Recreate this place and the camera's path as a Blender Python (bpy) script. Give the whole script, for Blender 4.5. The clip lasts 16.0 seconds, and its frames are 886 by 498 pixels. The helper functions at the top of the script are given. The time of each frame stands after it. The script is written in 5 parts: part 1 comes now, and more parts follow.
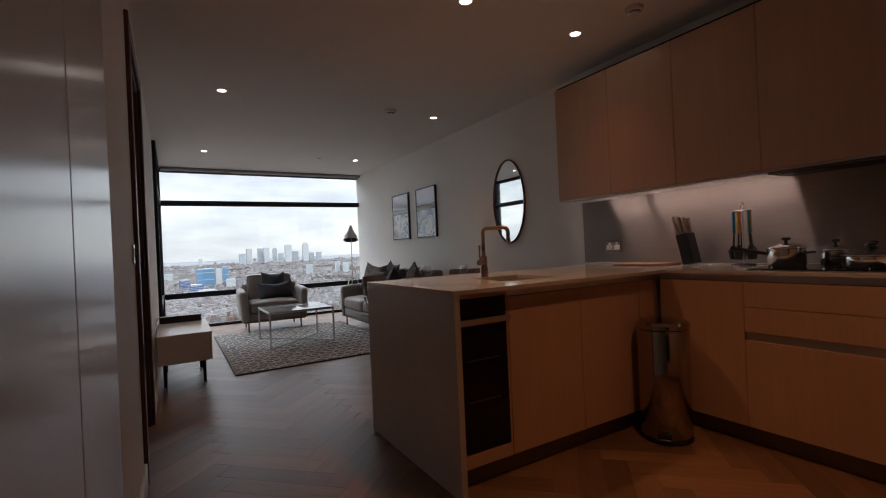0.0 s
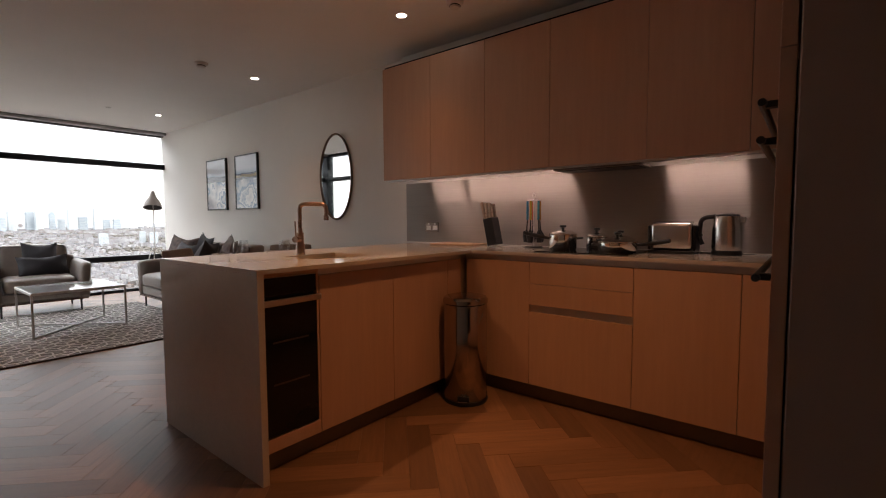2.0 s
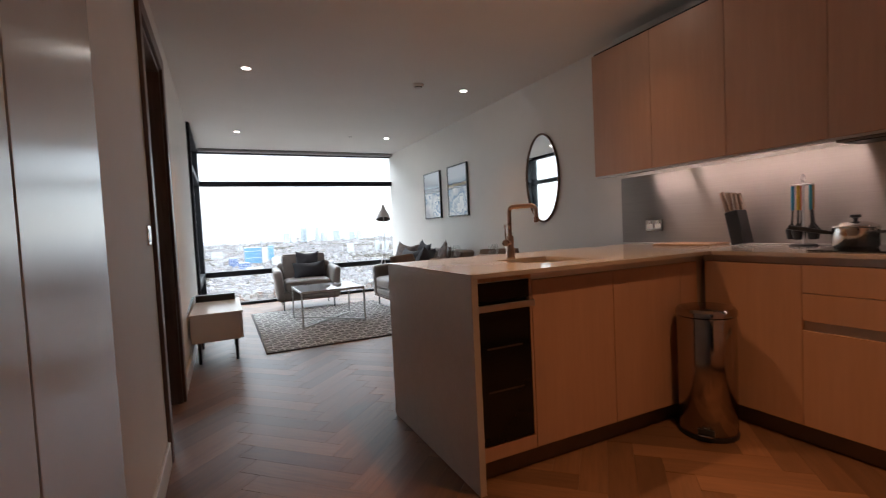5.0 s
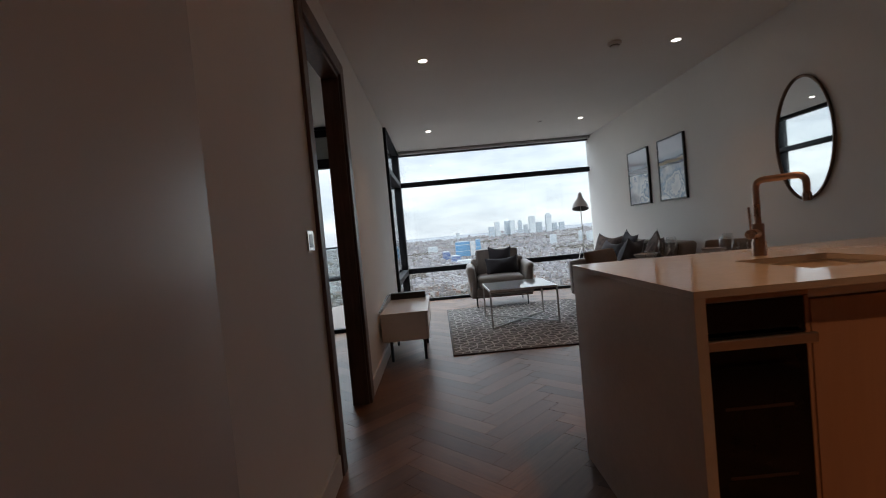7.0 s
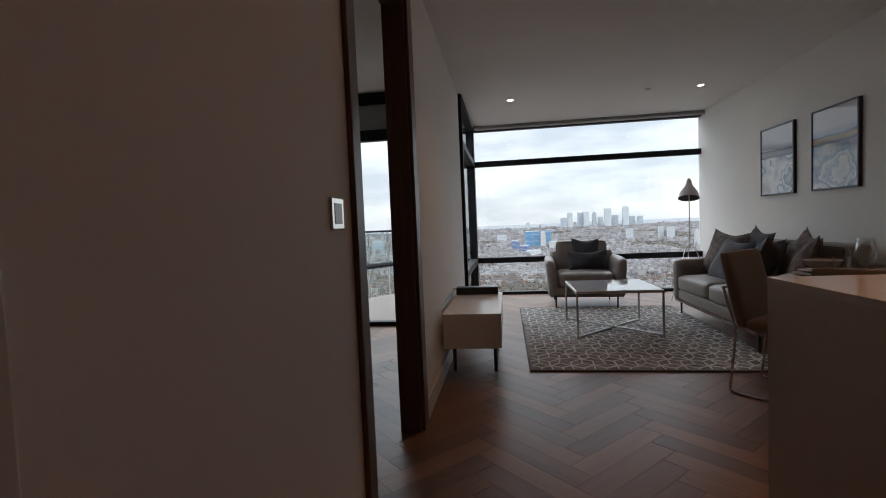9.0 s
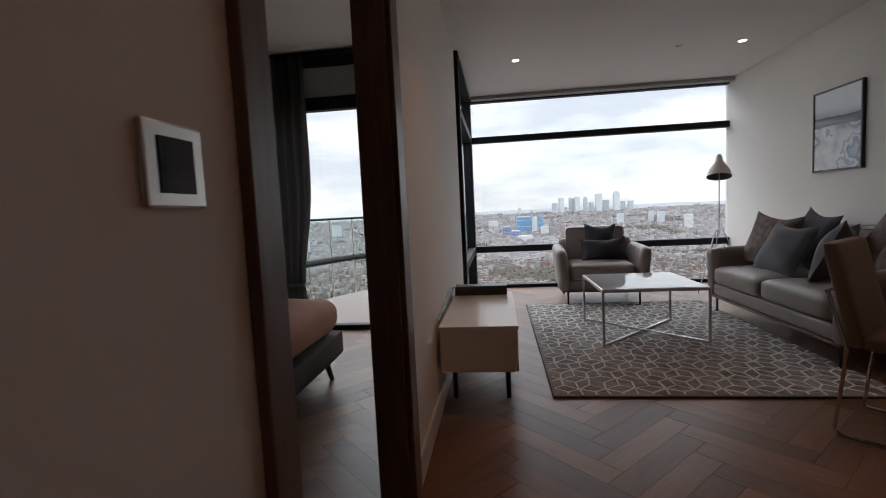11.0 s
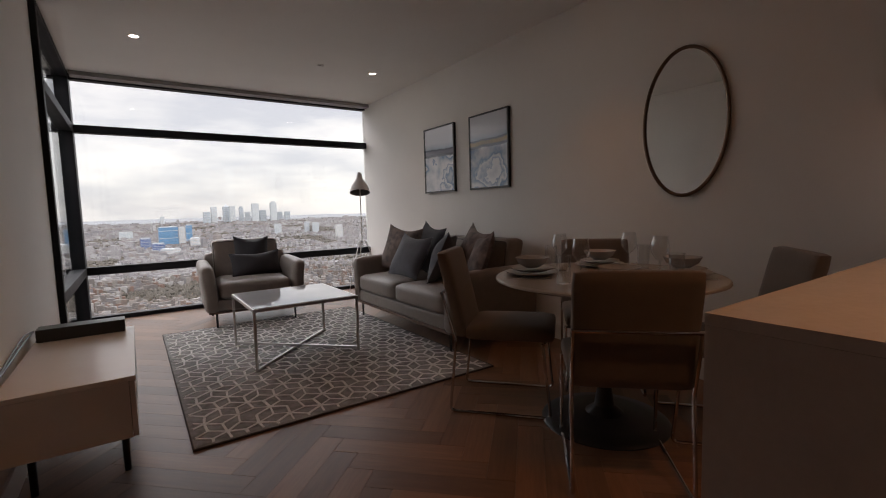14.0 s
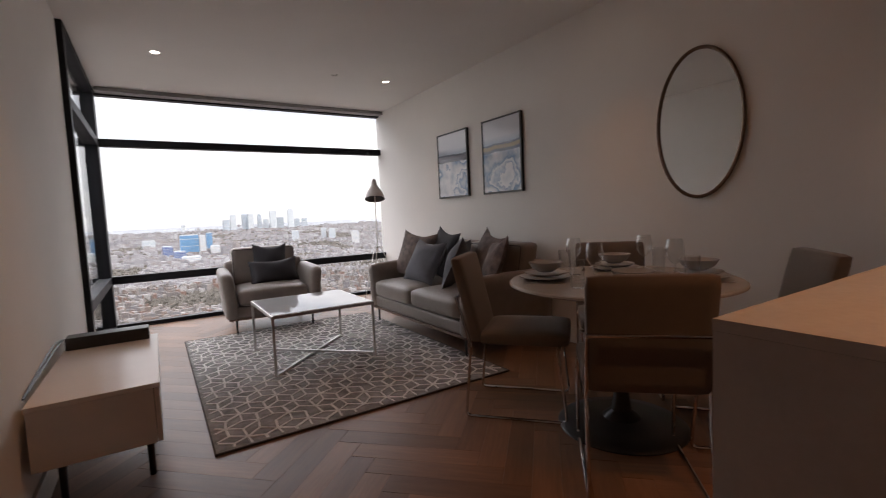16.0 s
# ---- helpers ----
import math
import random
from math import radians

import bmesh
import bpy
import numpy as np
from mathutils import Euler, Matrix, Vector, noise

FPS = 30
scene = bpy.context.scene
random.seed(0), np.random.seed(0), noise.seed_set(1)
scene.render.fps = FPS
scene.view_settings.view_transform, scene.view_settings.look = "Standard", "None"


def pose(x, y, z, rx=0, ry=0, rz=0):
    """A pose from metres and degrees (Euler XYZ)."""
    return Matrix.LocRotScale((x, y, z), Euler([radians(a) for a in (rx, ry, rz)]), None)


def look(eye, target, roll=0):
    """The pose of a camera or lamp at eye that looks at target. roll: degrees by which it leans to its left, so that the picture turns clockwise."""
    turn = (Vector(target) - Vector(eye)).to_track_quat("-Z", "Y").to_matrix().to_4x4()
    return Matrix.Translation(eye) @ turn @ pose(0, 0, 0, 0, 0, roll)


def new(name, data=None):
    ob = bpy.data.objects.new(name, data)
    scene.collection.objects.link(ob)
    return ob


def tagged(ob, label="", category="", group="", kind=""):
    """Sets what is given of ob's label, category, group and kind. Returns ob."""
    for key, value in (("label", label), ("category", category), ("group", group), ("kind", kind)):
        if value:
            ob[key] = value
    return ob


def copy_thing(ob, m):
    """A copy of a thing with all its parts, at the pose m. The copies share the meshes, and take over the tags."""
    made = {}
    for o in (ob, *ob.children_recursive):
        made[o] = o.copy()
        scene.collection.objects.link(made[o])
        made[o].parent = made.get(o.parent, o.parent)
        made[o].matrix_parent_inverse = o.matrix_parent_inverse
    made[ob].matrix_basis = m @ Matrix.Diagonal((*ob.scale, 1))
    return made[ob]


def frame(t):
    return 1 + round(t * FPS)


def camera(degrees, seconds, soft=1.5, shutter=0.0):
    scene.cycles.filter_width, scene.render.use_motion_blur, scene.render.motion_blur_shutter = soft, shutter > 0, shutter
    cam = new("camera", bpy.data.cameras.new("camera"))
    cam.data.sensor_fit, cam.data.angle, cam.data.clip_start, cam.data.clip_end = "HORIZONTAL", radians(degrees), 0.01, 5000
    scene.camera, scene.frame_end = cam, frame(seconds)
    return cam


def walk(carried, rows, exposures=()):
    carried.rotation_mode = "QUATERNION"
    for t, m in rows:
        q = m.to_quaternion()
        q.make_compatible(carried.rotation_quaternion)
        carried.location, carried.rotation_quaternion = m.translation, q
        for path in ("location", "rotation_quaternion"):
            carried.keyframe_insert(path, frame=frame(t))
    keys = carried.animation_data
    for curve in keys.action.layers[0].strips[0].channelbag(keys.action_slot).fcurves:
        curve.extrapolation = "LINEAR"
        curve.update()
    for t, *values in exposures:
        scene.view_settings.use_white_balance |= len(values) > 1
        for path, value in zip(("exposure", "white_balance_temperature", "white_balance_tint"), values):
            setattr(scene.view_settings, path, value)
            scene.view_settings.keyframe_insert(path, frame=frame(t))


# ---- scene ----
cam = camera(88.6, 16.0, soft=1.0, shutter=0.2)
PATH = [
    (0, (0.905, 2.201, 1.121), (1.931, 3.918, 1.118), -2.6),
    (0.5, (0.944, 2.127, 1.147), (2.11, 3.752, 1.117), -2.0),
    (1, (0.944, 2.13, 1.144), (2.274, 3.622, 1.066), -1.2),
    (1.5, (0.981, 2.131, 1.123), (2.426, 3.511, 1.019), -0.3),
    (2, (0.988, 2.123, 1.134), (2.543, 3.374, 1.006), -0.3),
    (2.5, (1.005, 2.098, 1.141), (2.618, 3.274, 1.003), -0.6),
    (3, (0.994, 2.119, 1.122), (2.654, 3.227, 0.987), -0.6),
    (3.5, (1.011, 2.102, 1.133), (2.61, 3.295, 0.988), -1.1),
    (4, (0.995, 2.124, 1.148), (2.452, 3.486, 0.999), -1.5),
    (4.5, (0.978, 2.2, 1.138), (2.216, 3.765, 1.002), -2.1),
    (5, (1.055, 2.279, 1.124), (1.928, 4.076, 1.035), -2.8),
    (5.2, (1.151, 2.292, 1.135), (1.856, 4.163, 1.081), -3.4),
    (7.3, (1.348, 2.878, 1.133), (1.212, 4.872, 1.075), -4.2),
    (7.5, (1.367, 2.975, 1.149), (1.117, 4.959, 1.099), -3.3),
    (8, (1.361, 3.235, 1.13), (1.056, 5.209, 1.026), -2.9),
    (8.5, (1.293, 3.394, 1.118), (1.012, 5.372, 1.027), -2.6),
    (10.8, (1.122, 4.241, 1.094), (0.836, 6.214, 0.928), -2.0),
    (11, (1.1, 4.342, 1.096), (0.855, 6.321, 0.933), -2.8),
    (11.5, (1.111, 4.479, 1.103), (1.056, 6.472, 0.95), -2.8),
    (12, (1.127, 4.548, 1.106), (1.422, 6.518, 0.93), -3.0),
    (12.5, (1.165, 4.553, 1.107), (1.751, 6.457, 0.931), -2.3),
    (13, (1.179, 4.588, 1.093), (2.014, 6.395, 0.906), -2.6),
    (13.5, (1.197, 4.575, 1.099), (2.195, 6.299, 0.917), -2.0),
    (14, (1.215, 4.557, 1.105), (2.337, 6.202, 0.93), -1.6),
    (14.5, (1.243, 4.535, 1.104), (2.493, 6.087, 0.933), -1.4),
    (15, (1.265, 4.515, 1.118), (2.601, 5.994, 0.95), -1.1),
    (15.5, (1.259, 4.497, 1.123), (2.553, 6.013, 0.952), -1.5),
    (16, (1.214, 4.534, 1.116), (2.28, 6.219, 0.961), -2.6),
]
EXPOSURES = [(0.0, 0.62, 6200, 13), (1.5, 1.12, 6500, 14), (3.0, 2.1, 6750, 14), (4.0, 2.45, 6650, 13), (5.0, 1.7, 6000, 9), (7.4, 0.62, 6000, 10), (8.5, 0.62, 6100, 11), (11.0, 0.7, 6300, 14), (13.0, 0.52, 6700, 19), (15.3, 0.70, 6900, 19), (16.0, 1.02, 6700, 20)]
walk(cam, [(t, look(eye, target, roll)) for t, eye, target, roll in PATH], EXPOSURES)

# ---- world, sun and large lights ----
world = bpy.data.worlds.new("sky")
scene.world = world
world.use_nodes = True
wn, wl = world.node_tree.nodes, world.node_tree.links
wn.clear()
w_out = wn.new("ShaderNodeOutputWorld")
w_bg = wn.new("ShaderNodeBackground")
w_bg.inputs["Strength"].default_value = 0.122
w_sky = wn.new("ShaderNodeTexSky")
w_sky.sky_type = "NISHITA"
w_sky.sun_disc = False
w_sky.sun_elevation = radians(24)
w_sky.sun_rotation = radians(200)
w_tc = wn.new("ShaderNodeTexCoord")
w_map = wn.new("ShaderNodeMapping")
w_map.inputs["Scale"].default_value = (2.2, 2.2, 8.0)
w_noise = wn.new("ShaderNodeTexNoise")
w_noise.inputs["Scale"].default_value = 1.6
w_noise.inputs["Detail"].default_value = 7
w_noise.inputs["Roughness"].default_value = 0.55
w_ramp = wn.new("ShaderNodeValToRGB")
w_ramp.color_ramp.elements[0].position = 0.43
w_ramp.color_ramp.elements[0].color = (4.5, 4.65, 5.0, 1)
w_ramp.color_ramp.elements[1].position = 0.62
w_ramp.color_ramp.elements[1].color = (6.7, 6.65, 6.55, 1)
w_mix = wn.new("ShaderNodeMixRGB")
w_mix.inputs["Fac"].default_value = 0.9
wl.new(w_tc.outputs["Generated"], w_map.inputs["Vector"])
wl.new(w_map.outputs["Vector"], w_noise.inputs["Vector"])
wl.new(w_noise.outputs["Fac"], w_ramp.inputs["Fac"])
wl.new(w_sky.outputs["Color"], w_mix.inputs["Color1"])
wl.new(w_ramp.outputs["Color"], w_mix.inputs["Color2"])
# an overcast sky is about three times as bright overhead as at the horizon
w_sep = wn.new("ShaderNodeSeparateXYZ")
wl.new(w_tc.outputs["Generated"], w_sep.inputs["Vector"])
w_up = wn.new("ShaderNodeMapRange")
w_up.inputs["From Min"].default_value, w_up.inputs["From Max"].default_value = 0.25, 0.55
w_up.inputs["To Min"].default_value, w_up.inputs["To Max"].default_value = 1.0, 4.0
wl.new(w_sep.outputs["Z"], w_up.inputs["Value"])
w_mul = wn.new("ShaderNodeVectorMath")
w_mul.operation = "SCALE"
wl.new(w_mix.outputs["Color"], w_mul.inputs[0])
wl.new(w_up.outputs["Result"], w_mul.inputs["Scale"])
wl.new(w_mul.outputs["Vector"], w_bg.inputs["Color"])
wl.new(w_bg.outputs["Background"], w_out.inputs["Surface"])

sun_data = bpy.data.lights.new("sun", "SUN")
sun_data.energy, sun_data.angle, sun_data.color = 0.9, radians(14), (1.0, 0.95, 0.88)
sun = new("sun", sun_data)
sun.matrix_world = look((0, -40, 40), (-14, 50, 0))

# ---- plan, in metres ----
XL, XR = 0.745, 4.09          # faces of the long walls
YW = 10.67                    # glazing plane of the end window
ZC = 2.60                     # ceiling
Y_END = -1.2                  # closed end of the entrance hall
GROUND = -130.0               # street level below the flat


# ---- helpers for meshes ----
def finish(bm, name, mat, smooth=False):
    me = bpy.data.meshes.new(name)
    bmesh.ops.recalc_face_normals(bm, faces=bm.faces[:])
    bm.to_mesh(me)
    bm.free()
    if mat is not None:
        me.materials.append(mat)
    if smooth:
        me.shade_smooth()
        me.set_sharp_from_angle(angle=radians(smooth if smooth is not True else 40))
    return me


def part(name, bm, mat, parent=None, label="", smooth=False, m=None):
    """One mesh object under a thing or a part."""
    ob = new(name, finish(bm, name, mat, smooth))
    if parent is not None:
        ob.parent = parent
    if m is not None:
        ob.matrix_basis = m
    if label:
        ob["label"] = label
    return ob


def thing(name, label, category, m=None, group="", kind=""):
    ob = new(name)
    ob.empty_display_size = 0.1
    if m is not None:
        ob.matrix_basis = m
    return tagged(ob, label, category, group, kind)


def box(bm, x0, y0, z0, x1, y1, z1, bevel=0.0, seg=2):
    r = bmesh.ops.create_cube(bm, size=1.0)
    vs = r["verts"]
    bmesh.ops.scale(bm, vec=(x1 - x0, y1 - y0, z1 - z0), verts=vs)
    bmesh.ops.translate(bm, vec=((x0 + x1) / 2, (y0 + y1) / 2, (z0 + z1) / 2), verts=vs)
    if bevel:
        es = list({e for v in vs for e in v.link_edges})
        r = bmesh.ops.bevel(bm, geom=es, offset=bevel, segments=seg, profile=0.5, affect="EDGES", clamp_overlap=True)
    return bm


def bx(x0, y0, z0, x1, y1, z1, bevel=0.0, seg=2):
    return box(bmesh.new(), x0, y0, z0, x1, y1, z1, bevel, seg)


def lathe(bm, profile, seg=32, at=(0, 0, 0)):
    rings = []
    for r, z in profile:
        if r < 1e-6:
            rings.append([bm.verts.new((at[0], at[1], at[2] + z))])
        else:
            rings.append([bm.verts.new((at[0] + r * math.cos(2 * math.pi * i / seg), at[1] + r * math.sin(2 * math.pi * i / seg), at[2] + z)) for i in range(seg)])
    for a, b in zip(rings, rings[1:]):
        for i in range(seg):
            k = (i + 1) % seg
            if len(a) == 1 and len(b) == 1:
                continue
            if len(a) == 1:
                bm.faces.new((a[0], b[i], b[k]))
            elif len(b) == 1:
                bm.faces.new((a[i], a[k], b[0]))
            else:
                bm.faces.new((a[i], a[k], b[k], b[i]))
    return bm


def tube(bm, pts, r, seg=10, closed=False, caps=True):
    """A round bar along a line of points; r may be a number or one for each point."""
    pts = [Vector(p) for p in pts]
    n = len(pts)
    rs = [r] * n if isinstance(r, (int, float)) else list(r)
    rings, ref = [], None
    for i, p in enumerate(pts):
        a = pts[(i - 1) % n] if (i > 0 or closed) else p
        b = pts[(i + 1) % n] if (i < n - 1 or closed) else p
        d = (b - a).normalized()
        if ref is None:
            ref = Vector((0, 0, 1)) if abs(d.z) < 0.9 else Vector((1, 0, 0))
        u = (ref - d * ref.dot(d)).normalized()
        ref = u
        v = d.cross(u)
        rings.append([bm.verts.new(p + rs[i] * (math.cos(2 * math.pi * k / seg) * u + math.sin(2 * math.pi * k / seg) * v)) for k in range(seg)])
    for i in range(n if closed else n - 1):
        a, b = rings[i], rings[(i + 1) % n]
        for k in range(seg):
            q = (k + 1) % seg
            bm.faces.new((a[k], a[q], b[q], b[k]))
    if caps and not closed:
        bm.faces.new(rings[0])
        bm.faces.new(rings[-1])
    return bm


def bend(pts, radius=0.05, steps=5):
    """Rounds the inner corners of a line of points."""
    pts = [Vector(p) for p in pts]
    res = [pts[0]]
    for a, b, c in zip(pts, pts[1:], pts[2:]):
        r = min(radius, (a - b).length * 0.45, (c - b).length * 0.45)
        p, q = b + (a - b).normalized() * r, b + (c - b).normalized() * r
        for i in range(steps + 1):
            t = i / steps
            res.append((1 - t) ** 2 * p + 2 * t * (1 - t) * b + t * t * q)
    res.append(pts[-1])
    return res


def pillow(w, h, d, dents=0.06, n=14, seed=0):
    """A plump cushion standing in the xz plane, drawn in at the sides and with sharp corners."""
    bm = bmesh.new()
    rnd = random.Random(seed)
    ph = [rnd.uniform(0, 6) for _ in range(4)]
    grid = {}
    for side in (1, -1):
        for i in range(n + 1):
            for j in range(n + 1):
                u, v = 2 * i / n - 1, 2 * j / n - 1
                if side < 0 and (i in (0, n) or j in (0, n)):
                    grid[side, i, j] = grid[1, i, j]
                    continue
                x = u * w / 2 * (1 - dents * (1 - v * v))
                z = v * h / 2 * (1 - (dents * 3.6 if v > 0 else dents) * (1 - u * u))
                e = max(0.0, (1 - u ** 2) * (1 - v ** 2)) ** 0.45
                y = side * d / 2 * e * (1 + 0.08 * math.sin(3.1 * u + ph[0]) * math.sin(2.7 * v + ph[1])) + 0.012 * math.sin(4 * u + ph[2]) * math.sin(3 * v + ph[3])
                grid[side, i, j] = bm.verts.new((x, y, z))
    for side in (1, -1):
        for i in range(n):
            for j in range(n):
                bm.faces.new((grid[side, i, j], grid[side, i + 1, j], grid[side, i + 1, j + 1], grid[side, i, j + 1]))
    return bm


def soft_box(bm, x0, y0, z0, x1, y1, z1, r=0.05, crown=0.0, cuts=6):
    """An upholstered block: rounded edges and a crowned top."""
    b2 = bmesh.new()
    bmesh.ops.create_cube(b2, size=1.0)
    bmesh.ops.subdivide_edges(b2, edges=b2.edges[:], cuts=cuts, use_grid_fill=True)
    cx, cy, cz = (x0 + x1) / 2, (y0 + y1) / 2, (z0 + z1) / 2
    sx, sy, sz = (x1 - x0) / 2, (y1 - y0) / 2, (z1 - z0) / 2
    vmap = {}
    for v in b2.verts:
        p = Vector((v.co.x * 2 * sx, v.co.y * 2 * sy, v.co.z * 2 * sz))
        for k, s in enumerate((sx, sy, sz)):     # push grid lines towards the edges
            u = p[k] / s
            p[k] = s * (math.copysign(abs(u) ** 0.7, u) if abs(u) < 1 else u)
        rr = min(r, sx, sy, sz)
        q = Vector([max(-(s - rr), min(s - rr, c)) for s, c in zip((sx, sy, sz), p)])
        d = p - q
        if d.length > 1e-9:
            p = q + d.normalized() * min(d.length, rr) if d.length > rr else p
        if crown and v.co.z > 0:
            p.z += crown * (1 - (p.x / sx) ** 2) * (1 - (p.y / sy) ** 2)
        vmap[v] = bm.verts.new((p.x + cx, p.y + cy, p.z + cz))
    for f in b2.faces:
        bm.faces.new([vmap[v] for v in f.verts])
    b2.free()
    return bm


# ---- materials ----
def material(name, color, rough=0.5, metal=0.0, var=0.12, scale=8.0, bump=0.0, bump_scale=60.0, grain=None, spec=0.5, rnd=0.0, coat=0.0, sheen=0.0, second=None, detail=5):
    """A surface with its colour varied at two scales and a fine relief. grain: stretch of the coordinates. rnd: spread between pieces."""
    m = bpy.data.materials.new(name)
    m.use_nodes = True
    n, l = m.node_tree.nodes, m.node_tree.links
    b = n["Principled BSDF"]
    b.inputs["Roughness"].default_value = rough
    b.inputs["Metallic"].default_value = metal
    b.inputs["Specular IOR Level"].default_value = spec
    b.inputs["Coat Weight"].default_value = coat
    b.inputs["Sheen Weight"].default_value = sheen
    tc = n.new("ShaderNodeTexCoord")
    mp = n.new("ShaderNodeMapping")
    if grain:
        mp.inputs["Scale"].default_value = grain
    l.new(tc.outputs["Object"], mp.inputs["Vector"])
    big = n.new("ShaderNodeTexNoise")
    big.inputs["Scale"].default_value = scale * 0.22
    big.inputs["Detail"].default_value = 3
    fine = n.new("ShaderNodeTexNoise")
    fine.inputs["Scale"].default_value = scale
    fine.inputs["Detail"].default_value = detail
    fine.inputs["Roughness"].default_value = 0.6
    oi = n.new("ShaderNodeObjectInfo")
    add = n.new("ShaderNodeVectorMath")
    add.operation = "MULTIPLY_ADD"
    l.new(oi.outputs["Random"], add.inputs[0])
    add.inputs[1].default_value = (17.0, 31.0, 23.0) if rnd else (0, 0, 0)
    l.new(mp.outputs["Vector"], add.inputs[2])
    l.new(add.outputs["Vector"], big.inputs["Vector"])
    l.new(add.outputs["Vector"], fine.inputs["Vector"])
    mixn = n.new("ShaderNodeMath")
    mixn.operation = "MULTIPLY_ADD"
    l.new(big.outputs["Fac"], mixn.inputs[0])
    mixn.inputs[1].default_value = 0.8
    l.new(fine.outputs["Fac"], mixn.inputs[2])
    ramp = n.new("ShaderNodeMapRange")
    l.new(mixn.outputs["Value"], ramp.inputs["Value"])
    ramp.inputs["From Min"].default_value = 0.55
    ramp.inputs["From Max"].default_value = 1.25
    dark = [c * (1 - var * 1.6) for c in color]
    light = [min(1.0, c * (1 + var)) for c in color] if second is None else list(second)
    mx = n.new("ShaderNodeMixRGB")
    mx.inputs["Color1"].default_value = (*dark, 1)
    mx.inputs["Color2"].default_value = (*light, 1)
    l.new(ramp.outputs["Result"], mx.inputs["Fac"])
    last = mx.outputs["Color"]
    if rnd:
        hsv = n.new("ShaderNodeHueSaturation")
        mr = n.new("ShaderNodeMapRange")
        l.new(oi.outputs["Random"], mr.inputs["Value"])
        mr.inputs["To Min"].default_value = 1 - rnd
        mr.inputs["To Max"].default_value = 1 + rnd
        l.new(mr.outputs["Result"], hsv.inputs["Value"])
        l.new(last, hsv.inputs["Color"])
        last = hsv.outputs["Color"]
    l.new(last, b.inputs["Base Color"])
    rr = n.new("ShaderNodeMapRange")
    l.new(fine.outputs["Fac"], rr.inputs["Value"])
    rr.inputs["To Min"].default_value = max(0.02, rough * 0.85)
    rr.inputs["To Max"].default_value = min(1.0, rough * 1.15)
    l.new(rr.outputs["Result"], b.inputs["Roughness"])
    if bump:
        bt = n.new("ShaderNodeTexNoise")
        bt.inputs["Scale"].default_value = bump_scale
        bt.inputs["Detail"].default_value = 4
        l.new(add.outputs["Vector"], bt.inputs["Vector"])
        bp = n.new("ShaderNodeBump")
        bp.inputs["Strength"].default_value = bump
        bp.inputs["Distance"].default_value = 0.004
        l.new(bt.outputs["Fac"], bp.inputs["Height"])
        l.new(bp.outputs["Normal"], b.inputs["Normal"])
    return m


def glowing(name, color, strength):
    m = bpy.data.materials.new(name)
    m.use_nodes = True
    b = m.node_tree.nodes["Principled BSDF"]
    b.inputs["Base Color"].default_value = (*color, 1)
    b.inputs["Emission Color"].default_value = (*color, 1)
    b.inputs["Emission Strength"].default_value = strength
    return m


def clear_glass(name, tint=(0.96, 0.98, 0.97), gloss=0.03, edge=0.7, power=4.0):
    """Thin glazing: lets light straight through and mirrors a little, more at a slant."""
    m = bpy.data.materials.new(name)
    m.use_nodes = True
    n, l = m.node_tree.nodes, m.node_tree.links
    n.remove(n["Principled BSDF"])
    tr = n.new("ShaderNodeBsdfTransparent")
    tr.inputs["Color"].default_value = (*tint, 1)
    gl = n.new("ShaderNodeBsdfGlossy")
    gl.inputs["Roughness"].default_value = 0.02
    lw = n.new("ShaderNodeLayerWeight")
    lw.inputs["Blend"].default_value = 0.5
    pw = n.new("ShaderNodeMath")
    pw.operation = "POWER"
    l.new(lw.outputs["Facing"], pw.inputs[0])
    pw.inputs[1].default_value = power
    sc = n.new("ShaderNodeMath")
    sc.operation = "MULTIPLY_ADD"
    l.new(pw.outputs["Value"], sc.inputs[0])
    sc.inputs[1].default_value = edge
    sc.inputs[2].default_value = gloss
    mx = n.new("ShaderNodeMixShader")
    l.new(sc.outputs["Value"], mx.inputs["Fac"])
    l.new(tr.outputs["BSDF"], mx.inputs[1])
    l.new(gl.outputs["BSDF"], mx.inputs[2])
    l.new(mx.outputs["Shader"], n["Material Output"].inputs["Surface"])
    return m


WALL = material("white_emulsion", (0.86, 0.838, 0.795), 0.75, var=0.02, scale=3, bump=0.08, bump_scale=260)
CEIL = material("ceiling_emulsion", (0.84, 0.825, 0.79), 0.8, var=0.02, scale=2, bump=0.05, bump_scale=260)
SKIRT = material("satin_white_paint", (0.74, 0.72, 0.68), 0.4, var=0.03)
GLOSSY = material("lacquered_panel", (0.75, 0.73, 0.70), 0.21, var=0.02, scale=2, spec=0.75)
WALNUT = material("dark_walnut", (0.15, 0.088, 0.062), 0.42, var=0.3, scale=9, grain=(6, 6, 0.5), bump=0.1)
OAK = material("oak_plank", (0.215, 0.112, 0.063), 0.36, var=0.18, scale=7, grain=(0.8, 9, 1), bump=0.08, bump_scale=90, rnd=0.33, spec=0.36)
GROUT = material("floor_bed", (0.14, 0.09, 0.06), 0.8)
CABINET = material("pale_oak_veneer", (0.55, 0.338, 0.234), 0.40, var=0.05, scale=10, grain=(5, 5, 0.35), bump=0.04, bump_scale=120)
CARCASS = material("cabinet_carcass", (0.30, 0.24, 0.19), 0.5, var=0.05)
WORKTOP = material("composite_stone", (0.585, 0.53, 0.485), 0.10, var=0.04, scale=60, spec=0.5)
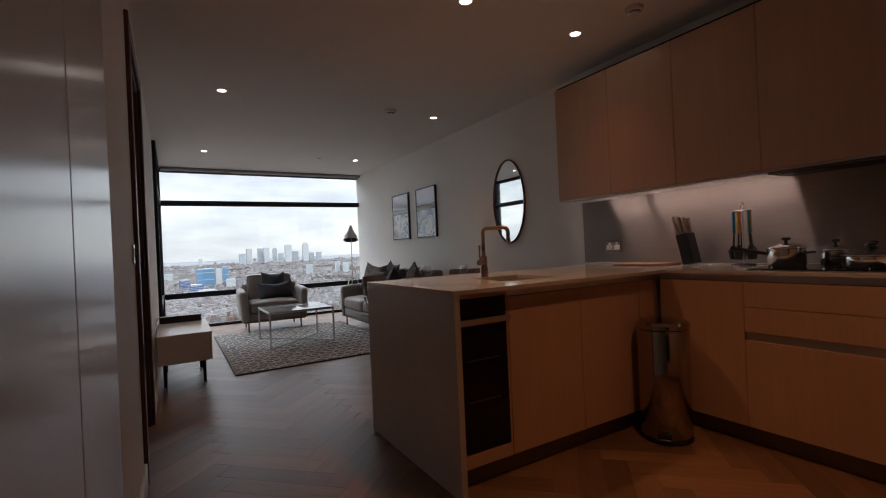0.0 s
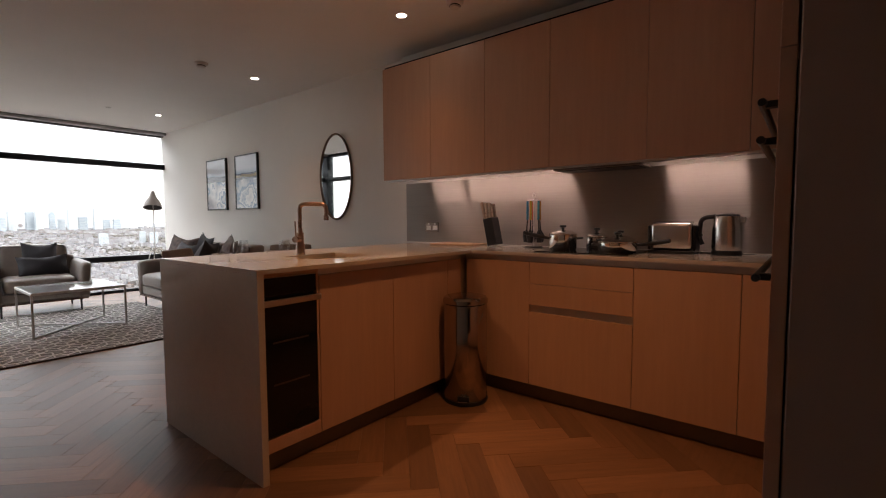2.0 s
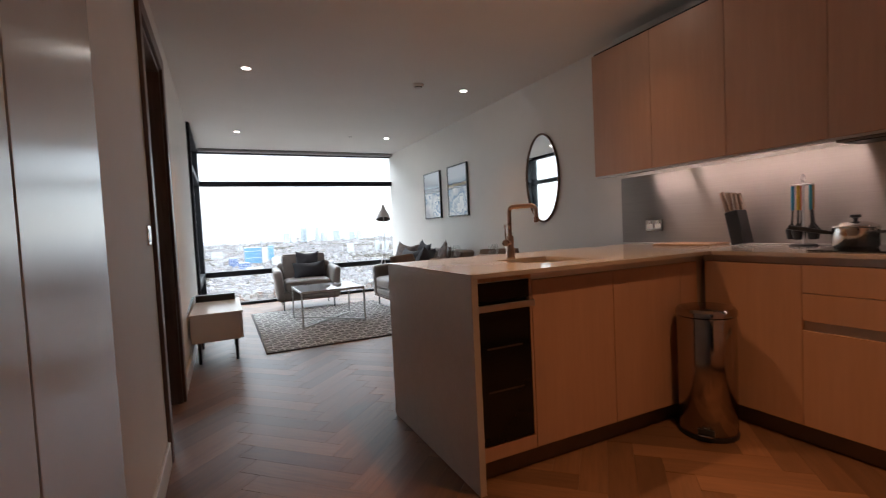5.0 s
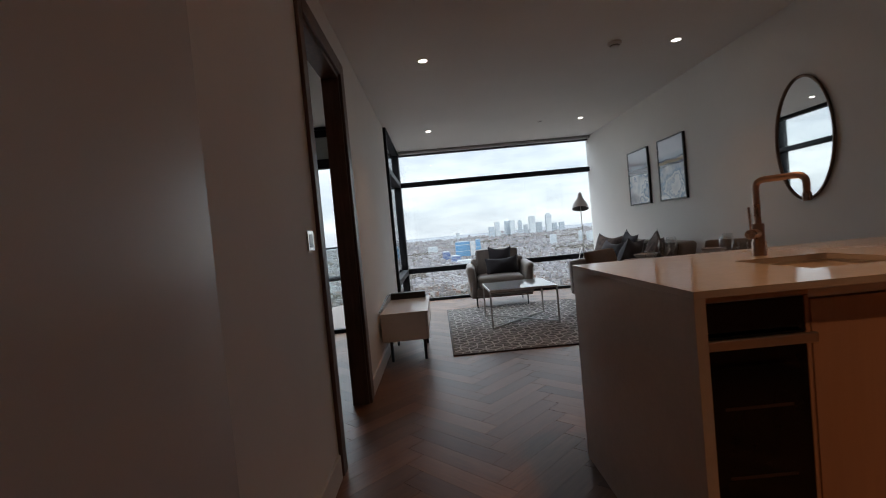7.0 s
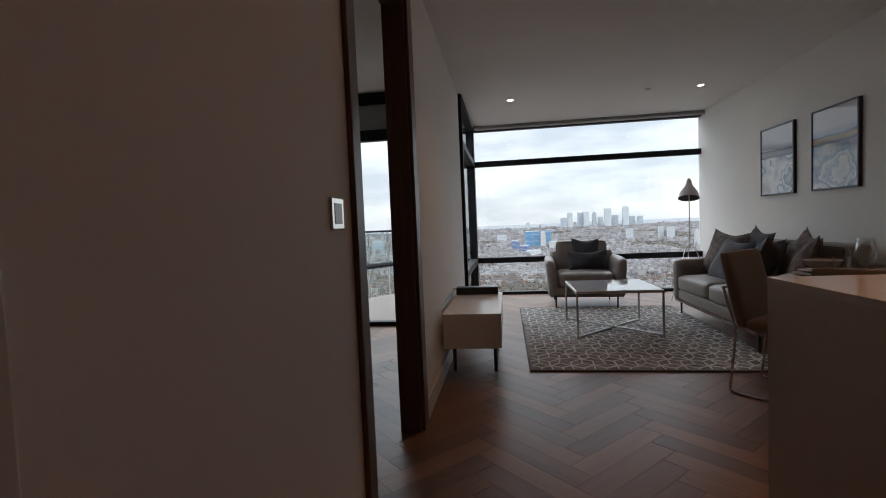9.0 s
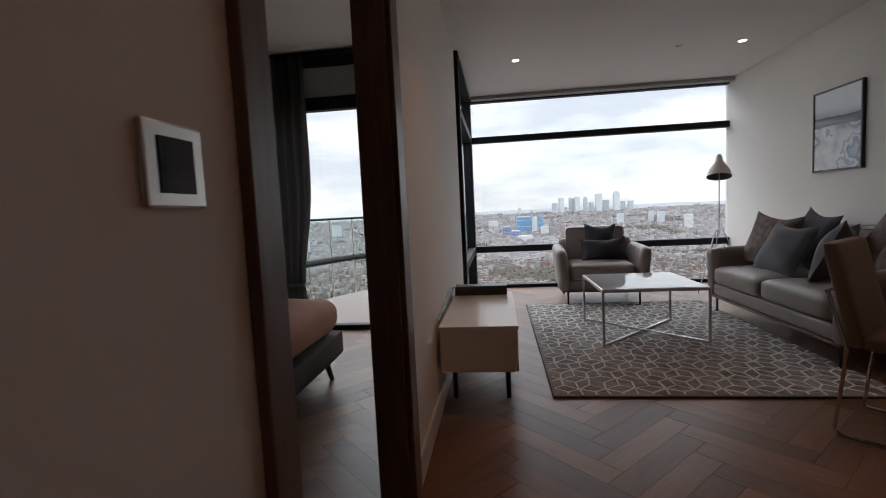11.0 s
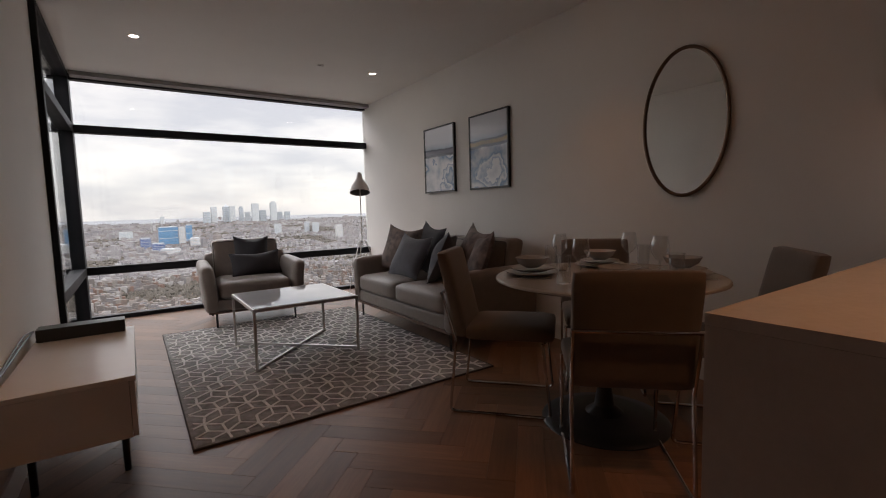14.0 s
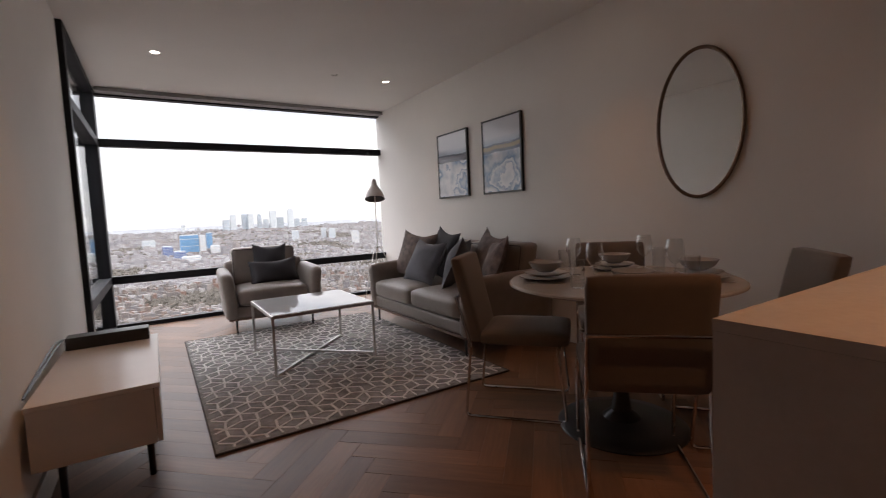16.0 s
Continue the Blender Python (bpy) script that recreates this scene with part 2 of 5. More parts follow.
STEEL = material("brushed_steel", (0.62, 0.60, 0.58), 0.34, metal=1.0, var=0.06, scale=14, grain=(1, 14, 0.4))
CHROME = material("polished_chrome", (0.66, 0.65, 0.64), 0.09, metal=1.0, var=0.03)
COPPER = material("brushed_bronze", (0.50, 0.36, 0.28), 0.28, metal=1.0, var=0.06)
BLACK = material("black_plastic", (0.018, 0.018, 0.02), 0.35, var=0.1)
FRAME_BLACK = material("black_anodised_frame", (0.014, 0.015, 0.018), 0.5, var=0.1, spec=0.2)
SPLASH = material("brushed_splash_steel", (0.46, 0.42, 0.39), 0.37, metal=1.0, var=0.05, scale=10, grain=(1, 0.6, 40), bump=0.02, bump_scale=14)
# horizontal brushing smears reflections up and down
brushed = SPLASH.node_tree.nodes["Principled BSDF"]
around = SPLASH.node_tree.nodes.new("ShaderNodeTangent")
around.direction_type, around.axis = "RADIAL", "Z"
SPLASH.node_tree.links.new(around.outputs["Tangent"], brushed.inputs["Tangent"])
brushed.inputs["Anisotropic"].default_value = 1.0
brushed.inputs["Anisotropic Rotation"].default_value = 0.25
TOASTER = material("satin_steel", (0.74, 0.72, 0.70), 0.24, metal=1.0, var=0.04, scale=14, grain=(1, 14, 0.4))
BINSTEEL = material("dark_polished_steel", (0.40, 0.36, 0.33), 0.13, metal=1.0, var=0.04)
PANSTEEL = material("bright_pan_steel", (0.80, 0.78, 0.75), 0.14, metal=1.0, var=0.03)
BLACKGLASS = material("black_glass", (0.010, 0.010, 0.011), 0.06, var=0.1, spec=0.3)
PLINTH = material("plinth_metal", (0.20, 0.17, 0.15), 0.4, metal=0.6)
WHITE_LACQUER = material("white_lacquer", (0.82, 0.79, 0.75), 0.22, var=0.03, scale=4)
SOFA = material("taupe_upholstery", (0.212, 0.174, 0.150), 0.42, var=0.10, scale=14, bump=0.25, bump_scale=320, sheen=0.2)
PIPING = material("dark_taupe_piping", (0.09, 0.073, 0.063), 0.5)
CHAIRFAB = material("beige_chair_fabric", (0.185, 0.146, 0.12), 0.75, var=0.08, scale=20, bump=0.35, bump_scale=420, sheen=0.2)
GREYVEL = material("grey_velvet", (0.10, 0.10, 0.115), 0.8, var=0.22, scale=9, bump=0.2, bump_scale=220, sheen=0.15)
DARKVEL = material("dark_velvet", (0.028, 0.026, 0.032), 0.8, var=0.25, scale=9, bump=0.2, bump_scale=220, sheen=0.08)
PATVEL = material("patterned_velvet", (0.022, 0.022, 0.027), 0.8, var=0.4, scale=15, sheen=0.02, second=(0.26, 0.19, 0.165))
RUGBASE = material("rug_taupe_pile", (0.25, 0.22, 0.205), 0.95, var=0.42, scale=16, second=(0.42, 0.40, 0.39), bump=0.5, bump_scale=500)
RUGLINE = material("rug_cream_pile", (0.80, 0.77, 0.75), 0.95, var=0.12, scale=24, bump=0.5, bump_scale=500)
MARBLE = material("pale_marble", (0.66, 0.66, 0.67), 0.035, var=0.05, scale=4, coat=0.4)
CERAMIC = material("grey_ceramic", (0.50, 0.48, 0.46), 0.25, var=0.05)
LINEN = material("peach_linen", (0.50, 0.26, 0.175), 0.9, var=0.08, scale=12, bump=0.3, bump_scale=60)
CURTAIN = material("grey_curtain", (0.16, 0.155, 0.15), 0.85, var=0.12, scale=30, grain=(3, 3, 0.2), bump=0.2, bump_scale=300)
DECK = material("terrace_deck", (0.22, 0.18, 0.16), 0.7, var=0.1, scale=8, grain=(8, 1, 1))
BEDBASE = material("bed_base_cloth", (0.06, 0.045, 0.04), 0.8, var=0.15, scale=30, bump=0.2, bump_scale=300)
MIRROR = material("silvered_mirror", (0.86, 0.88, 0.87), 0.015, metal=1.0, var=0.0)
GLASS = clear_glass("window_glass")
GREENGLASS = clear_glass("balustrade_glass", (0.80, 0.88, 0.86))
DRINKGLASS = clear_glass("drinking_glass", (0.95, 0.96, 0.96), 0.10, 1.0, 2.2)
LAMPFACE = glowing("downlight_face", (1.0, 0.88, 0.74), 12.0)
LEDFACE = glowing("led_strip", (1.0, 0.80, 0.66), 2.0)

# ---- the setting ----
def structure(name, bm, mat, label, category, smooth=False):
    return tagged(part(name, bm, mat, None, "", smooth), label, category, "", "structure")


DOOR0, DOOR1, DOOR_H, WALL_T = 5.015, 5.92, 2.30, 0.11
Y_BAY = 8.72                       # where the west wall ends and the side glazing begins
Y_BED = 8.52                       # bedroom window plane
X_BED = -3.3                       # bedroom's far wall

bm = bx(XL - WALL_T, Y_END, 0, XL, DOOR0, ZC)
box(bm, XL - WALL_T, DOOR1, 0, XL, Y_BAY, ZC)
box(bm, XL - WALL_T, DOOR0, DOOR_H, XL, DOOR1, ZC)
structure("wall_west", bm, WALL, "white painted partition wall with a bedroom doorway", "wall")
structure("wall_east", bx(XR, Y_END, 0, XR + 0.2, YW + 0.1, ZC), WALL, "long white painted wall", "wall")
structure("wall_south", bx(XL - WALL_T, Y_END - 0.15, 0, XR + 0.2, Y_END, ZC), WALL, "white painted end wall of the hall", "wall")
bm = bx(1.80, Y_END, 0, 1.95, 1.56, ZC)
box(bm, 1.95, 1.42, 0, XR, 1.56, ZC)
structure("wall_hall", bm, WALL, "white painted wall behind the tall kitchen units", "wall")
bm = bx(X_BED - 0.15, 3.4, 0, X_BED, Y_BED, ZC)
box(bm, X_BED, 3.25, 0, XL - WALL_T, 3.4, ZC)
box(bm, X_BED, Y_BED - 0.16, 0, -1.36, Y_BED + 0.1, ZC)
box(bm, -1.95, 7.40, 0, -1.405, Y_BED - 0.162, ZC)
structure("wall_bedroom", bm, WALL, "white painted bedroom wall", "wall")
bm = bx(X_BED - 0.15, Y_END - 0.15, ZC, XR + 0.2, Y_BED + 0.1, ZC + 0.25)
box(bm, XL - 0.15, Y_BED + 0.1, ZC, XR + 0.2, YW + 0.12, ZC + 0.25)
structure("ceiling", bm, CEIL, "smooth white painted ceiling", "ceiling")

# skirting
for name, b in (("baseboard_west", (XL, 3.92, 0, XL + 0.016, 4.918, 0.12)), ("baseboard_west_2", (XL, 6.027, 0, XL + 0.016, Y_BAY, 0.12)), ("baseboard_east", (XR - 0.016, 5.10, 0, XR, YW - 0.06, 0.12))):
    structure(name, bx(*b, 0.004), SKIRT, "satin white skirting board", "baseboard")

# lacquered doors of the hall cupboard, flush with the west wall
cup = thing("hall_cupboard", "tall pale lacquered hall cupboard doors in the wall", "cupboard", pose(XL, 0, 0))
for a, b in ((1.0, 2.15), (2.156, 3.270), (3.280, 3.91)):
    part("door", bx(-0.008, a, 0.02, 0.005, b, ZC - 0.02, 0.002), GLOSSY, cup)

# bedroom door lining and architraves
lining = thing("door_1", "dark walnut door lining round the open bedroom doorway", "door frame", pose(XL, 0, 0), kind="structure")
part("lining", bx(-WALL_T - 0.004, DOOR0 - 0.002, 0, 0.0, DOOR0 + 0.028, DOOR_H - 0.03, 0.003), WALNUT, lining)
part("lining", bx(-WALL_T - 0.004, DOOR1 - 0.028, 0, 0.0, DOOR1 + 0.002, DOOR_H - 0.03, 0.003), WALNUT, lining)
part("lining", bx(-WALL_T - 0.004, DOOR0 - 0.002, DOOR_H - 0.03, 0.0, DOOR1 + 0.002, DOOR_H + 0.002, 0.003), WALNUT, lining)
part("architrave", bx(0.0, DOOR0 - 0.075, 0, 0.02, DOOR0 + 0.006, DOOR_H + 0.09, 0.004), WALNUT, lining)
part("architrave", bx(0.0, DOOR1 - 0.006, 0, 0.02, DOOR1 + 0.105, DOOR_H + 0.09, 0.004), WALNUT, lining)
part("architrave", bx(0.0, DOOR0 + 0.007, DOOR_H - 0.006, 0.02, DOOR1 - 0.007, DOOR_H + 0.09, 0.004), WALNUT, lining)

# end window: black frame, transom, rail and three bands of glass
def glazing(name, label, m, width, levels, post=0.06, depth=0.10):
    w = thing(name, label, "window", m, kind="structure")
    for z0, z1 in levels:
        part("window_frame", bx(0, -depth / 2, z0, width, depth / 2, z1, 0.004), FRAME_BLACK, w)
    for (a, b), (c, d) in zip(levels, levels[1:]):
        g = part("pane", bx(0.0, 0.008, b - 0.01, width, 0.022, c + 0.01), GLASS, w)
        g.visible_shadow = False
    return w


LEVELS = [(0.0, 0.045), (0.50, 0.585), (2.005, 2.085), (2.545, ZC)]
glazing("window_1", "floor to ceiling black framed window over the city", pose(0.72, YW + 0.04, 0), XR - 0.72, LEVELS)
glazing("window_2", "black framed side window at the corner", pose(0.735, Y_BAY + 0.03, 0, 0, 0, 90), YW - Y_BAY, LEVELS)
structure("trim_corner_post", bx(0.62, YW - 0.10, 0, 0.785, YW + 0.10, ZC, 0.01), FRAME_BLACK, "black metal corner post of the glazing", "post")
structure("trim_bay_post", bx(XL - WALL_T + 0.01, Y_BAY + 0.002, 0, XL + 0.038, Y_BAY + 0.072, ZC - 0.002, 0.006), FRAME_BLACK, "black metal post at the end of the wall", "post")
structure("trim_blind_box", bx(0.80, YW - 0.16, 2.555, XR - 0.01, YW - 0.03, ZC - 0.002, 0.004), material("grey_blind_box", (0.30, 0.29, 0.28), 0.5), "slim grey roller blind box above the window", "blind")

# bedroom window
bw = thing("window_3", "black framed bedroom window with a pale upper panel", "window", pose(0, Y_BED, 0), kind="structure")
for z0, z1 in ((0.0, 0.05), (2.10, 2.22), (2.50, 2.595)):
    part("window_frame", bx(-1.358, 0, z0, XL - WALL_T, 0.09, z1, 0.004), FRAME_BLACK, bw)
for x in (-1.357,):
    part("window_frame", bx(x, 0.002, 0.05, x + 0.06, 0.088, 2.10, 0.004), FRAME_BLACK, bw)
part("upper_panel", bx(-1.358, 0.04, 2.22, XL - WALL_T, 0.06, 2.50), material("spandrel_panel", (0.45, 0.46, 0.45), 0.4), bw)
g = part("pane", bx(-1.358, 0.04, 0.04, XL - WALL_T, 0.055, 2.11), GLASS, bw)
g.visible_shadow = False

# ---- the city far below ----
CITY = material("city_roofs", (0.105, 0.098, 0.092), 0.9, var=0.3, scale=0.02, second=(0.165, 0.155, 0.15))


def island_material(name, stops):
    m = bpy.data.materials.new(name)
    m.use_nodes = True
    n, l = m.node_tree.nodes, m.node_tree.links
    b = n["Principled BSDF"]
    b.inputs["Roughness"].default_value = 0.8
    g = n.new("ShaderNodeNewGeometry")
    r = n.new("ShaderNodeValToRGB")
    r.color_ramp.interpolation = "CONSTANT"
    while len(r.color_ramp.elements) < len(stops):
        r.color_ramp.elements.new(0.5)
    for i, c in enumerate(stops):
        r.color_ramp.elements[i].position = i / len(stops)
        r.color_ramp.elements[i].color = (*c, 1)
    l.new(g.outputs["Random Per Island"], r.inputs["Fac"])
    l.new(r.outputs["Color"], b.inputs["Base Color"])
    return m


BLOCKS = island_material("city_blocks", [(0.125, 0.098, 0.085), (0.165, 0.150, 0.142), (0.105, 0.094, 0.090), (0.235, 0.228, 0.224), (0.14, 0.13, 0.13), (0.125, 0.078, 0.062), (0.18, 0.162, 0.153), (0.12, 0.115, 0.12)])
# same sort of buildings farther off, with distance haze mixed into their colours
HAZED_BLOCKS = island_material("far_city_blocks", [(0.19, 0.18, 0.185), (0.225, 0.22, 0.225), (0.165, 0.16, 0.17), (0.27, 0.27, 0.275), (0.21, 0.205, 0.215), (0.185, 0.165, 0.16)])
TREES = material("park_trees", (0.075, 0.066, 0.055), 0.95, var=0.3, scale=0.05)
# tower glass and stone carry the haze of distance in their base colours
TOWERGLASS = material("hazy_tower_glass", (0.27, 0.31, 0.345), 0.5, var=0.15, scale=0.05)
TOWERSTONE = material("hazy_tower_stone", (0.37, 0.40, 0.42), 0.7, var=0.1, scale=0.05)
BLUEGLASS = material("blue_cladding", (0.09, 0.20, 0.33), 0.3, var=0.2, scale=0.3)
NAVYCLAD = material("navy_cladding", (0.05, 0.085, 0.22), 0.4, var=0.2, scale=0.3)
WHITECLAD = material("white_cladding", (0.40, 0.40, 0.40), 0.6, var=0.1, scale=0.2)
# blue grey of the hills is aerial haze put into the colour
HILLS = material("haze_tinted_hills", (0.17, 0.182, 0.195), 0.95, var=0.08, scale=0.004)



def lie(r):
    """Height of the land, which rises gently into the distance."""
    k = min(1.0, max(0.0, (r - 900) / 3800))
    return GROUND + 74 * k * k * (3 - 2 * k)


bm = bmesh.new()
lathe(bm, [(0.0, GROUND)] + [(r, lie(r)) for r in range(400, 4901, 250)], 64)
structure("ground", bm, CITY, "grey brown city ground spreading to the horizon", "ground")


def raw_boxes(boxes):
    """Many turned boxes in one mesh, without their undersides."""
    verts, faces = [], []
    for x, y, z, w, d, h, a in boxes:
        c, s, k = math.cos(a), math.sin(a), len(verts)
        for zz in (z, z + h):
            for u, v in ((-w / 2, -d / 2), (w / 2, -d / 2), (w / 2, d / 2), (-w / 2, d / 2)):
                verts.append((x + u * c - v * s, y + u * s + v * c, zz))
        faces += [(k + 4, k + 5, k + 6, k + 7)] + [(k + i, k + (i + 1) % 4, k + 4 + (i + 1) % 4, k + 4 + i) for i in range(4)]
    me = bpy.data.meshes.new("boxes")
    me.from_pydata(verts, [], faces)
    return me


def raw_domes(domes):
    """Many uneven tree heads in one mesh."""
    r = random.Random(11)
    verts, faces = [], []
    for x, y, z, w, d, h, a in domes:
        k = len(verts)
        for level, wide in ((0.0, 0.42), (0.5, 0.55)):
            for i in range(6):
                q = a + i * math.pi / 3 + r.uniform(-0.25, 0.25)
                verts.append((x + w * wide * math.cos(q) * r.uniform(0.75, 1.15), y + d * wide * math.sin(q) * r.uniform(0.75, 1.15), z + h * level * r.uniform(0.85, 1.15)))
        verts.append((x, y, z + h))
        faces += [(k + i, k + (i + 1) % 6, k + 6 + (i + 1) % 6, k + 6 + i) for i in range(6)] + [(k + 6 + i, k + 6 + (i + 1) % 6, k + 12) for i in range(6)]
    me = bpy.data.meshes.new("domes")
    me.from_pydata(verts, [], faces)
    return me


rnd = random.Random(7)
boxes, far_boxes, clumps = [], [], []
for ring in range(300):
    r = 150 * 1.0125 ** ring
    if r > 4700:
        break
    step = max(8.0, r * 0.0095)
    a = -62.0
    while a < 62:
        az = radians(a + rnd.uniform(-0.4, 0.4))
        rr = r * rnd.uniform(0.993, 1.010)
        x, y = rr * math.sin(az), rr * math.cos(az)
        street = noise.noise((x * 0.004, y * 0.004, 3.0))
        turn = round(3 * noise.noise((x * 0.0012, y * 0.0012, 8.0)) * 2) * 0.4
        if noise.noise((x * 0.004, y * 0.004, 21.0)) > 0.28 or rnd.random() < 0.2:
            clumps.append((x, y, lie(rr), step * 0.9, step * 0.75, rnd.uniform(5, 10), turn))
        else:
            h = rnd.choice((7, 8, 9, 10, 12, 15)) * (1 + 0.4 * street)
            if r > 1500 and rnd.random() < 0.007:
                h = rnd.uniform(22, 44)
            w, d = step * rnd.uniform(0.45, 1.1), step * rnd.uniform(0.3, 0.6)
            if h > 30:
                w, d = rnd.uniform(13, 24), rnd.uniform(12, 18)
            # beyond 1100 m the blocks take the palette paled for haze
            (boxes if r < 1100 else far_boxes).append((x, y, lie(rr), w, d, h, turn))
        a += math.degrees(step / r) * rnd.uniform(0.8, 1.25)
for name, data, mat, label, cat in (("far_city_blocks", far_boxes, HAZED_BLOCKS, "distant low city buildings with haze put into their colours", "buildings"), ("city_blocks", boxes, BLOCKS, "dense low brick and concrete buildings of a city", "buildings"), ("park_trees", clumps, TREES, "dark leafless tree clumps between the houses", "trees")):
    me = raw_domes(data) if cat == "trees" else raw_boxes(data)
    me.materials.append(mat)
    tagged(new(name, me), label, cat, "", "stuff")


def hill_ring():
    bm = bmesh.new()
    prev = None
    for i in range(161):
        az = radians(-85 + 170 * i / 160)
        top = -19 + 9 * noise.noise((i * 0.07, 1.0, 0)) + 4 * noise.noise((i * 0.4, 5.0, 0))
        cur = [bm.verts.new((rr * math.sin(az), rr * math.cos(az), z)) for rr, z in ((4450, -62), (4620, -50 + 0.4 * (top + 50)), (4800, top), (4880, -70))]
        if prev:
            for k in range(3):
                bm.faces.new((prev[k], cur[k], cur[k + 1], prev[k + 1]))
        prev = cur
    return bm


structure("backdrop_hills", hill_ring(), HILLS, "hills on the horizon, coloured blue grey for haze", "hills", True)


EYE_Z = 1.1


def tower(az0, az1, el, dist, mat, cap):
    """A far tower with floor bands, between two bearings in degrees east of the window's axis and up to an elevation."""
    az = (az0 + az1) / 2
    a, width, base = radians(az), dist * radians(az1 - az0) * 0.86, lie(dist)
    t = thing("tower_block", "tall hazy grey glass office tower on the skyline", "tower", pose(dist * math.sin(a), dist * math.cos(a), base, 0, 0, -az + 12), group="towers of the financial district")
    h = EYE_Z + dist * math.tan(radians(el)) - base
    if cap == "pyramid":
        h -= width * 0.45
    elif cap == "step":
        h -= 12
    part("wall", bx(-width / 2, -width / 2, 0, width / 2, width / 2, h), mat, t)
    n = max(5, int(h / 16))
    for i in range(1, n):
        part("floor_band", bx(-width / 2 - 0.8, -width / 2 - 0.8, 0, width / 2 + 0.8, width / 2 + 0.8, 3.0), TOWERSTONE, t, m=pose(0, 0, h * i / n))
    if cap == "pyramid":
        bm = bmesh.new()
        bmesh.ops.create_cone(bm, cap_ends=True, segments=4, radius1=width * 0.7, radius2=0.5, depth=width * 0.45, matrix=pose(0, 0, h + width * 0.225, 0, 0, 45))
        part("roof", bm, TOWERSTONE, t)
    elif cap == "step":
        part("roof", bx(-width * 0.3, -width * 0.3, h, width * 0.3, width * 0.3, h + 12), mat, t)
    return t


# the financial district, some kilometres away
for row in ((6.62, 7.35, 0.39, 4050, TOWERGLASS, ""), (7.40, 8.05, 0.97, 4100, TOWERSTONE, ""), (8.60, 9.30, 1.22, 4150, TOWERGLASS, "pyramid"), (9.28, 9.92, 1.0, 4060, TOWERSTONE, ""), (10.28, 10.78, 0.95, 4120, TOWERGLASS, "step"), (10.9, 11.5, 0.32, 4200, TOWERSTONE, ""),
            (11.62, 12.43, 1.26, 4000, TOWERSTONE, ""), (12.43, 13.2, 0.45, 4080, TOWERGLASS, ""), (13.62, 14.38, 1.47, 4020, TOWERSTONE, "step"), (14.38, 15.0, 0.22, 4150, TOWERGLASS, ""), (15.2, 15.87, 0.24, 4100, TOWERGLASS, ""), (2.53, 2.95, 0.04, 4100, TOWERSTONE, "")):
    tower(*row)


def block_of_flats(az0, az1, el_base, el_top, mat, label, turn=0.0):
    """A mid-distance building with floor bands; it stands where its foot meets the land."""
    dist = 2000.0
    for _ in range(30):
        dist = 0.5 * dist + 0.5 * (EYE_Z - lie(dist)) / math.tan(radians(-el_base))
    az = (az0 + az1) / 2
    a = radians(az)
    width, height = dist * radians(az1 - az0) * 0.92, dist * (math.tan(radians(el_top)) - math.tan(radians(el_base)))
    depth = min(width, 28.0)
    t = thing("city_building", label, "building", pose(dist * math.sin(a), dist * math.cos(a), lie(dist), 0, 0, -az + turn))
    part("wall", bx(-width / 2, -depth / 2, 0, width / 2, depth / 2, height), mat, t)
    part("roof", bx(-width / 2 + 2, -depth / 2 + 2, height, width / 2 - 2, depth / 2 - 2, height + 3), TOWERSTONE, t)
    rows = max(3, min(14, int(height / 5)))
    for j in range(rows):
        part("window_band", bx(-width / 2 + 0.8, -depth / 2 - 0.25, height * (j + 0.4) / rows, width / 2 - 0.8, -depth / 2 + 0.1, height * (j + 0.75) / rows), TOWERGLASS if mat is not BLUEGLASS else WHITECLAD if j % 5 == 1 else BLUEGLASS, t)
    for x in (-0.17, 0.17):
        part("pier", bx(width * x - 0.7, -depth / 2 - 0.5, 0, width * x + 0.7, -depth / 2, height), mat, t)
    return t


for row in (
        (0.60, 1.58, -3.5, -2.23, NAVYCLAD, "dark blue clad hospital block", 6), (1.58, 2.85, -3.75, -2.85, NAVYCLAD, "low dark blue clad hospital wing", 4),
        (2.22, 4.18, -3.3, -1.14, BLUEGLASS, "tall blue glass hospital building", 5), (4.20, 4.80, -3.35, -1.2, WHITECLAD, "narrow pale tower beside the blue hospital", 5),
        (4.84, 5.48, -2.75, -1.0, BLUEGLASS, "slim blue glass hospital tower", 5), (5.20, 6.20, -3.5, -2.45, WHITECLAD, "small white clad city building", 5), (2.3, 4.3, -4.1, -3.5, WHITECLAD, "low white flat roofed building", -4),
        (21.03, 21.88, -3.25, -1.62, WHITECLAD, "white concrete tower of flats", 12), (14.0, 14.82, -2.4, -1.26, TOWERSTONE, "grey concrete tower of flats", 5), (17.4, 18.0, -2.4, -1.1, TOWERSTONE, "grey concrete tower of flats", 5),
        (18.3, 19.1, -2.5, -1.2, TOWERSTONE, "grey concrete tower of flats", 5), (-1.2, 0.1, -2.2, -1.5, TOWERSTONE, "grey concrete office block", 0), (25.4, 26.6, -2.3, -1.6, WHITECLAD, "pale rendered block of flats", 14),
        (-16.8, -15.4, -3.0, -1.6, TOWERGLASS, "pale glass tower of flats", 10), (-20.6, -19.4, -2.6, -1.1, TOWERSTONE, "grey concrete tower of flats", 10), (-24.8, -23.2, -4.0, -2.7, TOWERSTONE, "grey concrete tower of flats", 0)):
    block_of_flats(*row)

